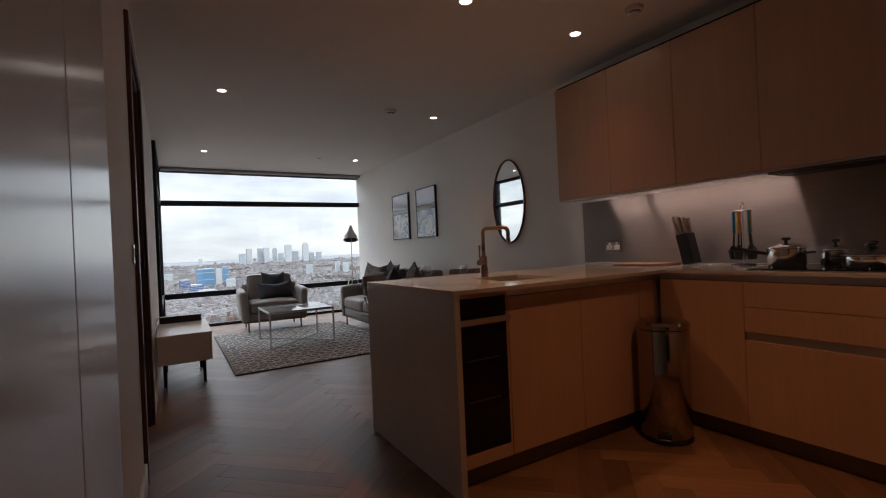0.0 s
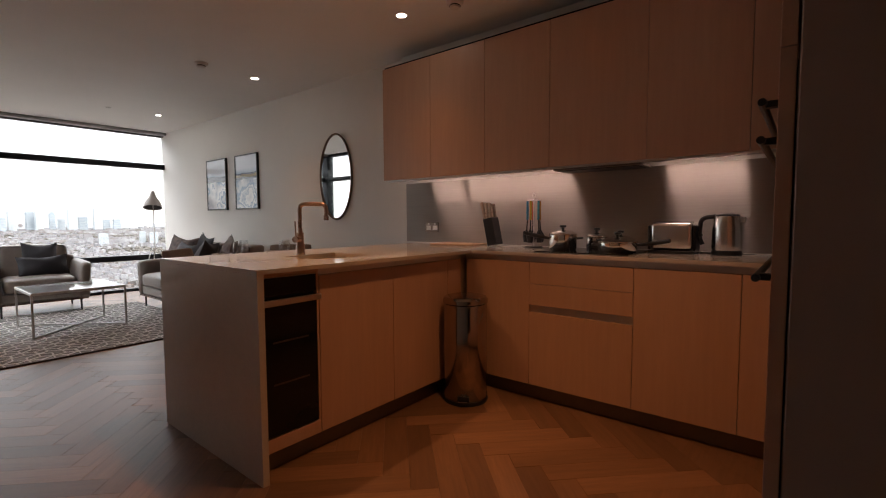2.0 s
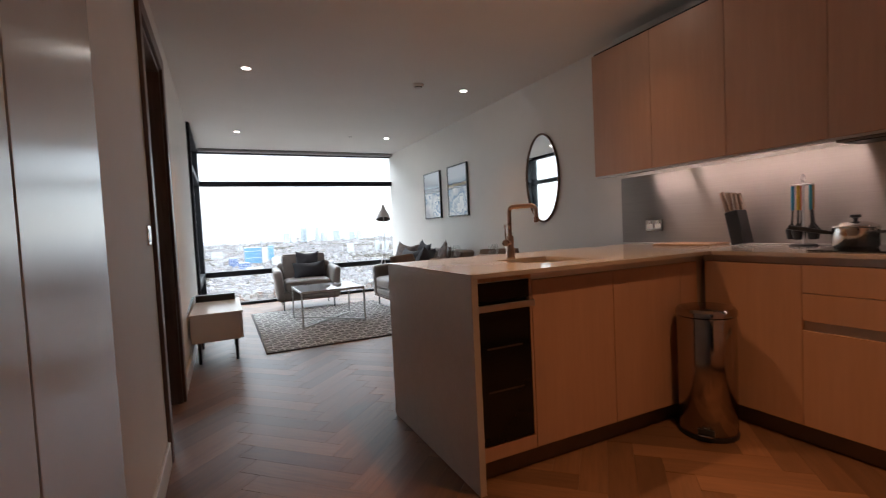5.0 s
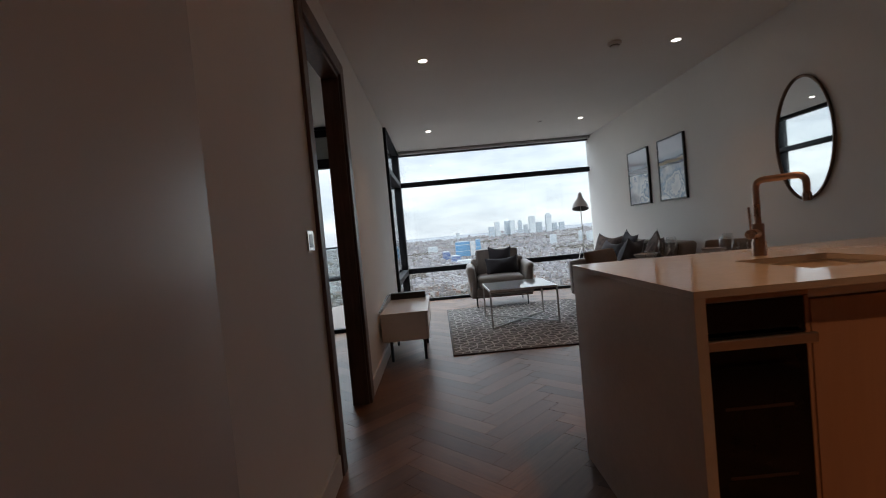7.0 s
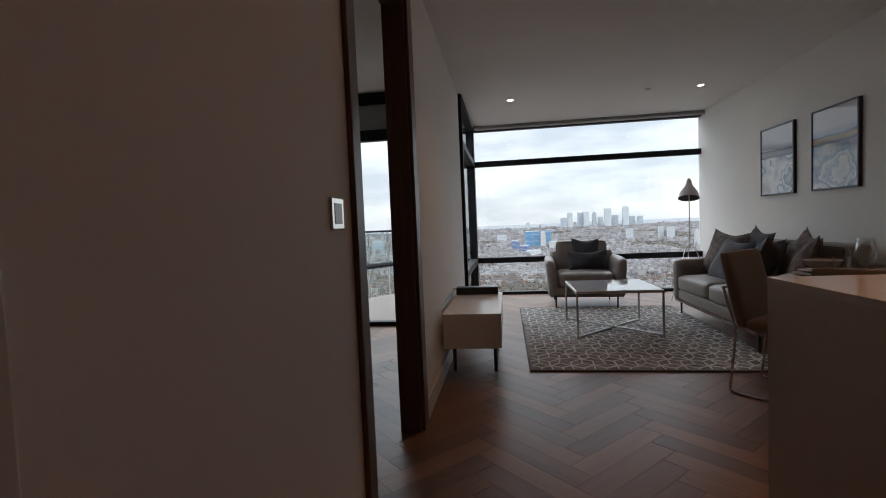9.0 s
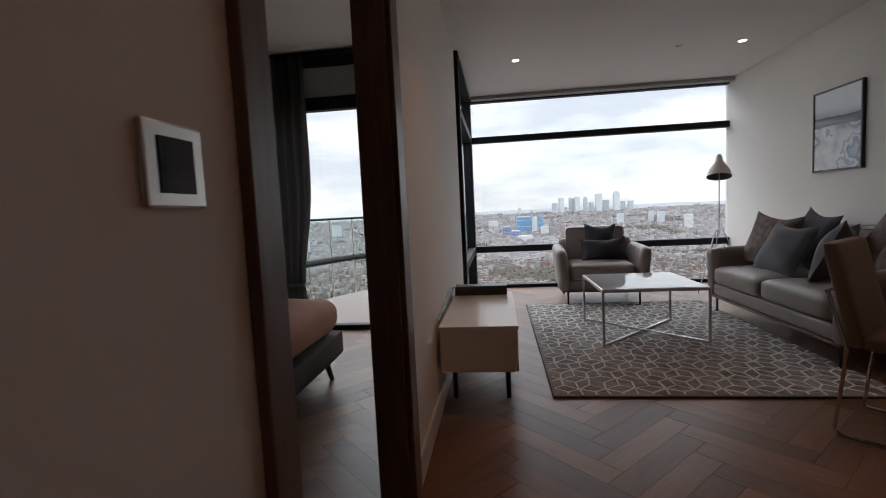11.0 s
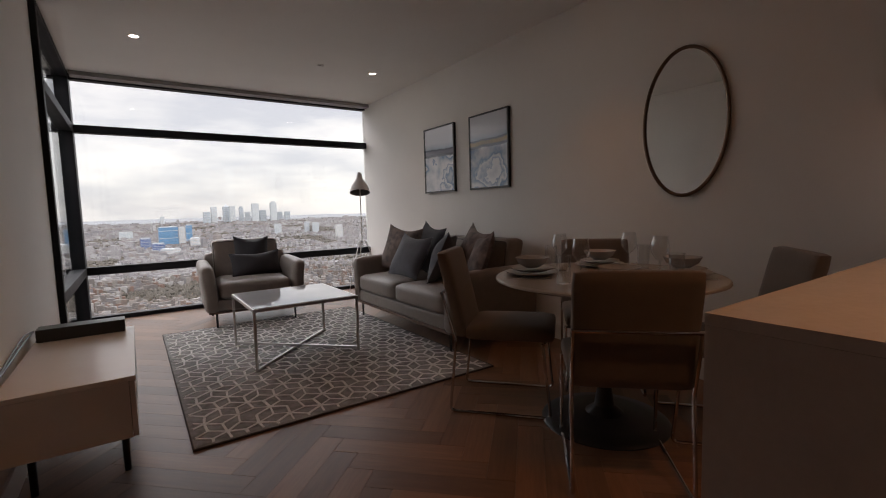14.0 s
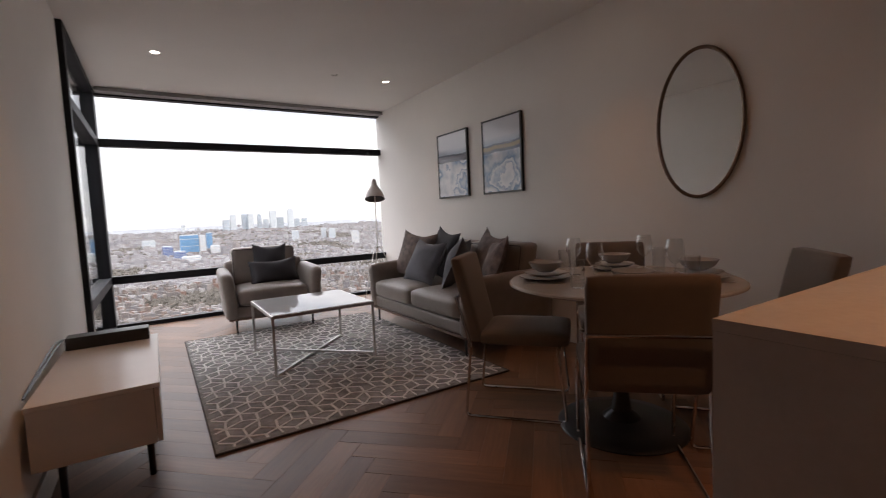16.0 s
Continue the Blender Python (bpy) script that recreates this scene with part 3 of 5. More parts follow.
# ---- lamps of the place ----
def downlight(x, y, power, warm=(1.0, 0.465, 0.175)):
    t = thing("downlight", "small round recessed ceiling downlight, lit", "ceiling light", pose(x, y, ZC), group="ceiling downlights")
    part("rim", lathe(bmesh.new(), [(0.033, -0.001), (0.034, -0.005), (0.042, -0.004), (0.044, 0.0)], 24), SKIRT, t, smooth=True)
    part("lens", lathe(bmesh.new(), [(0.0, -0.003), (0.033, -0.003)], 24), LAMPFACE, t)
    d = bpy.data.lights.new("downlight_beam", "SPOT")
    d.energy, d.spot_size, d.spot_blend, d.color, d.shadow_soft_size = power, radians(88), 1.0, warm, 0.03
    lamp = new("downlight_beam", d)
    lamp.matrix_world = pose(x, y, ZC - 0.012)


KITCHEN_W, ROOM_W = 29.0, 2.5
for x, y, p in ((1.34, 9.18, ROOM_W), (3.50, 9.18, ROOM_W), (1.34, 6.60, 10.0), (3.50, 6.62, 6.0), (3.42, 4.45, 3.5), (2.48, 4.44, 27.0), (2.62, 2.95, KITCHEN_W)):
    downlight(x, y, p)


def ceiling_disc(name, label, cat, x, y, r, h):
    t = thing(name, label, cat, pose(x, y, ZC))
    part("body", lathe(bmesh.new(), [(0.0, -h), (r * 0.55, -h), (r * 0.62, -h * 0.8), (r * 0.62, -h * 0.62), (r * 0.9, -h * 0.5), (r, -h * 0.2), (r, 0)], 28), SKIRT, t, smooth=True)
    part("vent_ring", lathe(bmesh.new(), [(r * 0.64, -h * 0.79), (r * 0.66, -h * 0.7), (r * 0.64, -h * 0.63)], 28), BLACK, t)


ceiling_disc("smoke_detector", "white round smoke detector on the ceiling", "smoke detector", 2.95, 6.57, 0.058, 0.04)
ceiling_disc("heat_detector", "white round heat detector on the ceiling", "heat detector", 3.50, 4.03, 0.058, 0.045)
ceiling_disc("sprinkler_cover", "flat white sprinkler cover on the ceiling", "sprinkler", 2.92, 9.18, 0.035, 0.012)

# ---- kitchen ----
TOP = 0.93                     # worktop
FRONT_E = 3.50                 # fronts of the east run
FRONT_P = 3.945                 # fronts of the peninsula
PX0, PY0, PY1 = 1.955, 3.90, 4.91
CAB_F, CAB_B, CAB_T, CAB_END = 3.80, 1.48, 2.43, 5.05
Y_TALL = 2.162

# peninsula: stone worktop in an L and a stone end panel down to the floor
bm = bx(PX0, PY0 - 0.015, TOP - 0.02, 2.44, PY1, TOP, 0.0008)
box(bm, 2.44, PY0 - 0.015, TOP - 0.02, 2.80, 4.10, TOP)
box(bm, 2.44, 4.46, TOP - 0.02, 2.80, PY1, TOP)
box(bm, 2.80, PY0 - 0.015, TOP - 0.02, XR - 0.014, PY1, TOP)
box(bm, FRONT_E - 0.02, Y_TALL + 0.012, TOP - 0.02, XR - 0.014, PY0 - 0.015, TOP)
tagged(part("worktop", bm, WORKTOP, None), "pale polished composite stone kitchen worktop", "worktop")
tagged(part("end_panel", bx(PX0, PY0 - 0.014, 0, PX0 + 0.03, PY1 - 0.001, TOP - 0.0202, 0.0004), WORKTOP), "pale stone end panel of the peninsula", "panel")
tagged(part("back_panel", bx(PX0 + 0.032, 4.60, 0, XR - 0.02, 4.62, TOP - 0.021), CABINET), "oak veneer back panel of the peninsula", "panel")


def unit(name, label, m, w, doors, depth=0.56, height=0.80, z0=0.10, cat="cabinet"):
    """A cabinet with its front towards -y; doors: rows of (x0, z0, x1, z1)."""
    t = thing(name, label, cat, m, group="kitchen cabinets")
    part("body", bx(0.001, 0.022, z0, w - 0.001, depth, z0 + height), CARCASS, t)
    for a, b, c, d in doors:
        part("door", bx(a + 0.0015, 0.0, b + 0.0015, c - 0.0015, 0.019, d - 0.0015, 0.0015), CABINET, t)
    return t


def plinth(m, w):
    t = tagged(part("plinth", bx(0, 0.05, 0, w, 0.065, 0.098), PLINTH, None, m=m), "dark metal plinth under the cabinets", "plinth")


Z1 = 0.872                     # upper edge of the doors, below the handle channel
# peninsula fronts face south
pm = pose(2.30, FRONT_P, 0)
unit("base_cabinet", "pale oak base cabinet with a handleless door", pm, 0.50, [(0, 0.10, 0.50, Z1)])
unit("base_cabinet", "pale oak base cabinet with a handleless door", pose(2.80, FRONT_P, 0), 0.50, [(0, 0.10, 0.50, Z1)])
tagged(part("corner_post", bx(3.445, FRONT_P + 0.006, 0.10, FRONT_E + 0.02, FRONT_P + 0.03, TOP - 0.022), STEEL), "recessed steel corner channel between the cabinets", "post")
tagged(part("corner_filler", bx(3.302, FRONT_P, 0.102, FRONT_E - 0.058, FRONT_P + 0.019, Z1, 0.0015), CABINET), "narrow pale oak corner filler panel", "panel")
plinth(pose(1.99, FRONT_P, 0), 1.56)
# east run faces west
def east(y):
    return pose(FRONT_E, y, 0, 0, 0, -90)


unit("base_cabinet", "pale oak base cabinet with a handleless door", east(3.94), 0.48, [(0.0, 0.10, 0.48, Z1)], 0.57)
drawers = unit("drawer_cabinet", "pale oak drawer unit with three handleless drawers", east(3.46), 0.62, [(0, 0.10, 0.62, 0.562), (0, 0.605, 0.62, 0.738), (0, 0.738, 0.62, Z1)], 0.57)
part("handle_channel", bx(0.003, 0.012, 0.5615, 0.617, 0.0215, 0.6055), STEEL, drawers, "recessed metal handle channel")
unit("base_cabinet", "pale oak base cabinet with a wide handleless door", east(2.84), 0.485, [(0, 0.10, 0.485, Z1)], 0.57)
unit("filler_cabinet", "narrow pale oak filler beside the tall units", east(2.355), 0.205, [(0, 0.10, 0.205, Z1)], 0.57)
plinth(east(3.99), 1.84)
# handle channel between doors and worktop
for m, w in ((pose(1.99, FRONT_P + 0.009, 0), 1.52), (pose(FRONT_E + 0.009, 3.96, 0, 0, 0, -90), 1.81)):
    tagged(part("handle_channel", bx(0, 0, Z1 + 0.002, w, 0.006, TOP - 0.022), STEEL, None, m=m), "recessed metal handle channel under the worktop", "channel")

# wine cooler in the peninsula
wc = thing("wine_cooler", "slim black built-in wine cooler with a glass door", "wine cooler", pose(1.99, FRONT_P - 0.004, 0))
part("body", bx(0.012, 0.03, 0.17, 0.30, 0.55, 0.885), BLACK, wc)
part("surround", bx(0.0, 0.004, 0.10, 0.308, 0.03, 0.165, 0.002), CABINET, wc)
part("surround", bx(0.0, 0.004, 0.885, 0.308, 0.03, 0.905, 0.002), CABINET, wc)
part("surround", bx(0.296, 0.004, 0.166, 0.308, 0.03, 0.884, 0.002), CABINET, wc)
part("control_panel", bx(0.012, 0.002, 0.80, 0.293, 0.03, 0.882, 0.003), BLACKGLASS, wc)
dr = part("door", bx(0.012, 0.0, 0.172, 0.293, 0.03, 0.79, 0.003), BLACKGLASS, wc)
part("handle", bx(0.008, -0.03, 0.762, 0.302, -0.014, 0.79, 0.004), STEEL, dr, "brushed steel bar handle")
for i in range(2):
    part("shelf_rail", bx(0.06, -0.0015, 0.40 + 0.19 * i, 0.245, 0.001, 0.408 + 0.19 * i), material("dim_shelf", (0.06, 0.04, 0.03), 0.4), dr)

# wall cabinets, faces west
ys = [CAB_END, 4.51, 3.99, 3.48, 2.87, 2.37, Y_TALL]
for a, b in zip(ys, ys[1:]):
    t = thing("wall_cabinet", "pale oak handleless wall cabinet above the worktop", "cabinet", pose(CAB_F, a, CAB_B, 0, 0, -90), group="wall cabinets")
    w, h = a - b, CAB_T - CAB_B
    part("body", bx(0.001, 0.021, 0.024, w - 0.001, XR - CAB_F - 0.002, h), CARCASS, t)
    part("door", bx(0.0015, 0, 0.0, w - 0.0015, 0.019, h, 0.0015), CABINET, t)
structure("wall_bulkhead", bx(CAB_F + 0.24, Y_TALL + 0.004, CAB_T + 0.022, XR - 0.001, CAB_END, ZC - 0.001), CEIL, "white painted bulkhead above the wall cabinets", "wall")
# solid black strip fills the gap, giving its shade as colour
tagged(part("shadow_gap", bx(CAB_F + 0.024, Y_TALL + 0.004, CAB_T + 0.001, XR - 0.001, CAB_END - 0.004, CAB_T + 0.021), FRAME_BLACK), "black strip as the shade in the gap above the wall cabinets", "trim")
# base panel under them with the lit strip, cooker hood
for a, b in ((CAB_F + 0.021, CAB_F + 0.085),):
    tagged(part("cabinet_base_panel", bx(a, Y_TALL + 0.01, CAB_B - 0.012, b, CAB_END - 0.004, CAB_B + 0.018), STEEL), "metal base panel under the wall cabinets", "panel")
hood = thing("cooker_hood", "slim dark built-in cooker hood under the wall cabinets", "cooker hood", pose(CAB_F + 0.022, 2.90, CAB_B - 0.014))
part("body", bx(0, 0, -0.012, 0.22, 0.56, -0.0, 0.003), PLINTH, hood)
part("filter", bx(0.02, 0.03, -0.016, 0.20, 0.53, -0.012), BLACK, hood)
for y0, y1 in ((4.535, 4.88), (3.50, 4.485), (2.42, 2.86)):
    t = thing("led_strip", "lit warm strip light under the wall cabinets", "strip light", pose(CAB_F + 0.087, y0, CAB_B + 0.019))
    part("diffuser", bx(0, 0, -0.004, 0.026, y1 - y0, 0), LEDFACE, t)
    d = bpy.data.lights.new("strip_light", "AREA")
    d.shape, d.size, d.size_y, d.energy, d.color = "RECTANGLE", 0.024, y1 - y0, 0.52 * (y1 - y0), (1.0, 0.73, 0.64)
    lamp = new("strip_light", d)
    lamp.matrix_world = pose(CAB_F + 0.100, (y0 + y1) / 2, CAB_B + 0.012)
tagged(part("splashback", bx(XR - 0.013, Y_TALL + 0.01, TOP + 0.001, XR - 0.001, CAB_END - 0.01, CAB_B - 0.014), SPLASH), "brushed stainless steel splashback", "splashback")

# white strip added for the bright reflected line along the splashback's foot
tagged(part("upstand_bead", bx(XR - 0.024, Y_TALL + 0.012, TOP + 0.0005, XR - 0.0135, CAB_END - 0.01, TOP + 0.008, 0.002), WHITE_LACQUER), "slim white strip for the lit line between worktop and splashback", "trim")

# tall units on the south side, fronts face north
tall = [(1.78, 0.60, "oven_cabinet", "tall pale oak cabinet with built-in black ovens"), (2.38, 0.60, "fridge_cabinet", "tall pale oak cabinet hiding a fridge"), (2.98, 0.60, "tall_cabinet", "tall pale oak cabinet at the kitchen corner")]
for x, w, name, label in tall:
    t = thing(name, label, "cabinet", pose(x + w, Y_TALL, 0, 0, 0, 180), group="tall kitchen units")
    part("body", bx(0.001, 0.022, 0.10, w - 0.001, 0.62, 2.46), CABINET if name == "fridge_cabinet" else CARCASS, t)
    part("plinth", bx(0.001, 0.06, 0, w - 0.001, 0.61, 0.099), PLINTH, t)
    if name == "oven_cabinet":
        part("door", bx(0.002, 0, 0.10, w - 0.002, 0.019, 0.49, 0.0015), CABINET, t)
        part("door", bx(0.002, 0, 1.37, w - 0.002, 0.019, 2.458, 0.0015), CABINET, t)
        for a in (0.002, w - 0.022):
            part("stile", bx(a, 0, 0.492, a + 0.02, 0.019, 1.368, 0.001), CABINET, t)
        for z0, z1 in ((0.50, 1.092), (1.10, 1.302), (1.31, 1.358)):
            o = part("oven_door", bx(0.024, 0.001, z0, w - 0.024, 0.02, z1, 0.003), BLACKGLASS, t)
            hb = bmesh.new()
            tube(hb, [(0.05, -0.022, z1 - 0.05), (w - 0.05, -0.022, z1 - 0.05)], 0.006)
            box(hb, 0.07, -0.022, z1 - 0.055, 0.085, 0.002, z1 - 0.045)
            box(hb, w - 0.085, -0.022, z1 - 0.055, w - 0.07, 0.002, z1 - 0.045)
            part("handle", hb, BLACK, o)
    else:
        part("door", bx(0.002, 0, 0.10, w - 0.002, 0.019, 0.775, 0.0015), CABINET, t)
        part("door", bx(0.002, 0, 0.785, w - 0.002, 0.019, 2.458, 0.0015), CABINET, t)
tagged(part("tall_end_panel", bx(1.76, 1.57, 0, 1.778, 2.139, 2.46, 0.0015), material("painted_panel", (0.46, 0.36, 0.31), 0.6, var=0.05, scale=3, bump=0.04, bump_scale=150)), "matt taupe painted end panel beside the hall", "panel")

# sink and tap
sk = thing("sink", "undermounted brushed steel sink bowl in the worktop", "sink", pose(2.44, 4.10, TOP))
bm = bmesh.new()
box(bm, 0.0, 0.0, -0.19, 0.36, 0.36, -0.18)
for b in ((0, 0, -0.19, 0.012, 0.36, -0.021), (0.348, 0, -0.19, 0.36, 0.36, -0.021), (0.012, 0, -0.19, 0.348, 0.012, -0.021), (0.012, 0.348, -0.19, 0.348, 0.36, -0.021)):
    box(bm, *b)
part("bowl", bm, STEEL, sk)
part("drain", lathe(bmesh.new(), [(0, 0.004), (0.035, 0.004), (0.04, 0)], 20, (0.18, 0.18, -0.18)), CHROME, sk, smooth=True)
tap = thing("kitchen_tap", "brushed bronze square-necked mixer tap", "tap", pose(2.625, 4.575, TOP, 0, 0, -62))
part("body", lathe(bmesh.new(), [(0.0, 0.13), (0.021, 0.13), (0.022, 0.128), (0.022, 0.06), (0.026, 0.055), (0.026, 0.0), (0, 0)], 24), COPPER, tap, smooth=True)
part("spout", tube(bmesh.new(), bend([(0, 0, 0.12), (0, 0, 0.305), (0.175, 0, 0.305), (0.175, 0, 0.22)], 0.035), 0.0125, 14), COPPER, tap, smooth=True)
part("nozzle", tube(bmesh.new(), [(0.175, 0, 0.235), (0.175, 0, 0.205)], 0.015, 16), COPPER, tap, smooth=True)
lv = part("lever_hub", tube(bmesh.new(), [(0.0, 0, 0.09), (0.0, -0.065, 0.09)], 0.019, 18), COPPER, tap, smooth=True)
part("lever", tube(bmesh.new(), [(0.0, -0.052, 0.095), (0.0, -0.06, 0.20)], 0.0045, 8), COPPER, lv, smooth=True)

# pedal bin
pb = thing("pedal_bin", "tall polished steel pedal bin with a flat lid", "bin", pose(3.275, 3.785, 0, 0, 0, -60) @ Matrix.Diagonal((1.1, 1.1, 1.0, 1.0)))
part("base_ring", lathe(bmesh.new(), [(0, 0.0), (0.126, 0.0), (0.128, 0.012), (0.124, 0.022), (0, 0.022)], 40), BLACK, pb, smooth=True)
part("body", lathe(bmesh.new(), [(0.119, 0.022), (0.124, 0.03), (0.124, 0.61), (0.121, 0.615), (0, 0.615)], 48), BINSTEEL, pb, smooth=True)
part("lid_band", lathe(bmesh.new(), [(0.122, 0.618), (0.128, 0.620), (0.128, 0.640), (0.125, 0.646)], 48), BINSTEEL, pb, smooth=True)
part("lid", lathe(bmesh.new(), [(0.125, 0.645), (0.118, 0.658), (0.08, 0.667), (0, 0.670)], 48), BINSTEEL, pb, smooth=True)
part("pedal_slot", bx(-0.033, -0.1275, 0.03, 0.033, -0.118, 0.062, 0.003), BLACK, pb)
part("pedal", bx(-0.028, -0.150, 0.034, 0.028, -0.115, 0.042, 0.003), CHROME, pb)

# socket on the splashback
so = thing("wall_socket", "double white plug socket on the splashback", "socket", pose(XR - 0.014, 4.725, 1.07, 0, 0, 90))
part("plate", bx(-0.073, 0.0, -0.043, 0.073, 0.009, 0.043, 0.003), BINSTEEL, so)
for x in (-0.036, 0.036):
    part("insert", bx(x - 0.026, 0.009, -0.024, x + 0.026, 0.0105, 0.014), WHITE_LACQUER, so)
    part("switch", bx(x - 0.009, 0.009, 0.018, x + 0.009, 0.013, 0.034, 0.002), WHITE_LACQUER, so)

# chopping board
tagged(part("chopping_board", bx(-0.12, -0.20, 0.0, 0.12, 0.20, 0.014, 0.004), material("board_wood", (0.50, 0.30, 0.16), 0.5, var=0.15, grain=(8, 1, 1)), None, m=pose(3.93, 4.33, TOP + 0.001, 0, 0, 4)), "thin wooden chopping board on the worktop", "chopping board")

# knife block with five knives
kb = thing("knife_block", "black slanted knife block with steel-handled knives", "knife block", pose(3.96, 4.02, TOP, 0, 0, 0) @ Matrix.Scale(1.14, 4))
part("block", bx(-0.045, -0.036, 0, 0.045, 0.036, 0.185, 0.006), BLACK, kb, m=pose(0, -0.02, 0.008, -12, 0, 0))
for i in range(5):
    bm = bx(-0.010, -0.010, 0, 0.010, 0.010, 0.10 + 0.012 * (i % 3), 0.004)
    part("knife_handle", bm, COPPER, kb, m=pose(-0.02 + 0.04 * (i // 3), -0.024 + 0.024 * (i % 3) + 0.019, 0.182 + 0.005 * (1 - i % 3), -13 - 4 * (i % 3 - 1), 0, 0))

# utensil stand
us = thing("utensil_stand", "steel carousel of colourful kitchen utensils", "utensils", pose(3.94, 3.66, TOP))
part("base", lathe(bmesh.new(), [(0, 0.012), (0.06, 0.012), (0.07, 0.0), (0, 0)], 24), BLACK, us, smooth=True)
part("pole", tube(bmesh.new(), [(0, 0, 0.01), (0, 0, 0.36)], 0.005), STEEL, us)
part("hook_ring", lathe(bmesh.new(), [(0.045, 0.335), (0.049, 0.339), (0.045, 0.343), (0.041, 0.339), (0.045, 0.335)], 24), STEEL, us, smooth=True)
part("knob", tube(bmesh.new(), [(0.018 * math.cos(a), 0, 0.375 + 0.018 * math.sin(a)) for a in np.linspace(0, 6.28, 17)[:-1]], 0.0035, 6, closed=True), STEEL, us, smooth=True)
for i, col in enumerate(((0.55, 0.12, 0.04), (0.03, 0.25, 0.45), (0.60, 0.42, 0.03), (0.05, 0.30, 0.38), (0.50, 0.22, 0.03))):
    a = 2 * math.pi * i / 5 + 0.6
    x, y = 0.046 * math.cos(a), 0.046 * math.sin(a)
    u = part("utensil_handle", bx(x - 0.009, y - 0.006, 0.20, x + 0.009, y + 0.006, 0.335, 0.004), material("utensil_colour", col, 0.5), us)
    part("utensil_head", tube(bmesh.new(), [(x, y, 0.205), (x * 1.1, y * 1.1, 0.13), (x * 1.2, y * 1.2, 0.09), (x * 1.2, y * 1.2, 0.04)], [0.004, 0.005, 0.027, 0.018], 10), BLACK, us, smooth=True)

# hob with pans
tagged(part("hob", bx(-0.25, -0.29, 0, 0.25, 0.29, 0.006, 0.002), BLACKGLASS, None, m=pose(3.82, 3.18, TOP + 0.001)), "black glass induction hob in the worktop", "hob")


def pan(name, label, x, y, r, h, turn, long_handle):
    z = TOP + 0.008
    t = thing(name, label, "pan", pose(x, y, z, 0, 0, turn), group="pans on the hob")
    part("body", lathe(bmesh.new(), [(0, 0), (r * 0.93, 0), (r, 0.012), (r, h), (r + 0.006, h + 0.002), (r - 0.003, h)], 40), PANSTEEL, t, smooth=True)
    lid = part("lid", lathe(bmesh.new(), [(r + 0.003, h + 0.003), (r + 0.001, h + 0.009), (r * 0.6, h + 0.026), (0, h + 0.034)], 40), PANSTEEL, t, smooth=True)
    part("lid_knob", lathe(bmesh.new(), [(0.008, h + 0.032), (0.010, h + 0.045), (0.022, h + 0.050), (0.020, h + 0.062), (0, h + 0.064)], 20), BLACK, lid, smooth=True)
    if long_handle:
        part("handle", tube(bmesh.new(), [(r - 0.002, 0, h * 0.75), (r + 0.05, 0, h * 0.85), (r + 0.17, 0, h + 0.012)], [0.008, 0.011, 0.013], 10), BLACK, t, smooth=True)
    for s in ((1, -1) if not long_handle else (-1,)):
        part("side_handle", tube(bmesh.new(), bend([(s * (r - 0.002), -0.03, h * 0.75), (s * (r + 0.035), -0.03, h * 0.8), (s * (r + 0.035), 0.03, h * 0.8), (s * (r - 0.002), 0.03, h * 0.75)], 0.02), 0.006, 8), BLACK, t, smooth=True)


pan("saucepan", "polished steel saucepan with lid and black handle", 3.80, 3.375, 0.088, 0.095, 112, True)
pan("saucepan", "small polished steel saucepan with lid", 3.99, 3.22, 0.07, 0.075, 45, False)
pan("frying_pan", "shallow polished steel pan with lid and long black handle", 3.76, 3.01, 0.11, 0.055, -68, True)
pan("casserole", "low polished steel casserole with lid", 3.97, 3.06, 0.085, 0.06, 20, False)

# toaster
to = thing("toaster", "brushed steel two-slot toaster on the worktop", "toaster", pose(3.95, 2.745, TOP, 0, 0, -90))
part("base", bx(-0.125, -0.08, 0, 0.125, 0.08, 0.018, 0.004), BLACK, to)
part("body", bx(-0.115, -0.078, 0.018, 0.115, 0.078, 0.185, 0.03, 5), TOASTER, to, smooth=True)
for x in (-0.12, 0.12):
    part("end_cap", bx(x - 0.008, -0.07, 0.02, x + 0.008, 0.07, 0.165, 0.006), BLACK, to)
for y in (-0.03, 0.03):
    part("slot", bx(-0.085, y - 0.013, 0.183, 0.10, y + 0.013, 0.1862), BLACK, to)
part("lever", bx(0.126, -0.02, 0.10, 0.15, 0.02, 0.115, 0.004), BLACK, to)

# kettle
ke = thing("kettle", "brushed steel jug kettle with a black handle", "kettle", pose(3.95, 2.475, TOP, 0, 0, 90) @ Matrix.Scale(0.92, 4))
part("base", lathe(bmesh.new(), [(0, 0), (0.082, 0), (0.084, 0.012), (0.078, 0.03), (0, 0.03)], 32), BLACK, ke, smooth=True)
part("body", lathe(bmesh.new(), [(0.079, 0.03), (0.082, 0.05), (0.078, 0.16), (0.070, 0.225), (0.066, 0.235)], 36), TOASTER, ke, smooth=True)
part("lid", lathe(bmesh.new(), [(0.067, 0.232), (0.062, 0.245), (0.03, 0.252), (0, 0.253)], 32), BLACK, ke, smooth=True)
part("handle", tube(bmesh.new(), bend([(0.06, 0, 0.235), (0.14, 0, 0.225), (0.15, 0, 0.11), (0.13, 0, 0.06)], 0.05), [0.014] * 14, 10), BLACK, ke, smooth=True)
part("spout", bx(-0.095, -0.02, 0.20, -0.06, 0.02, 0.23, 0.008), STEEL, ke)
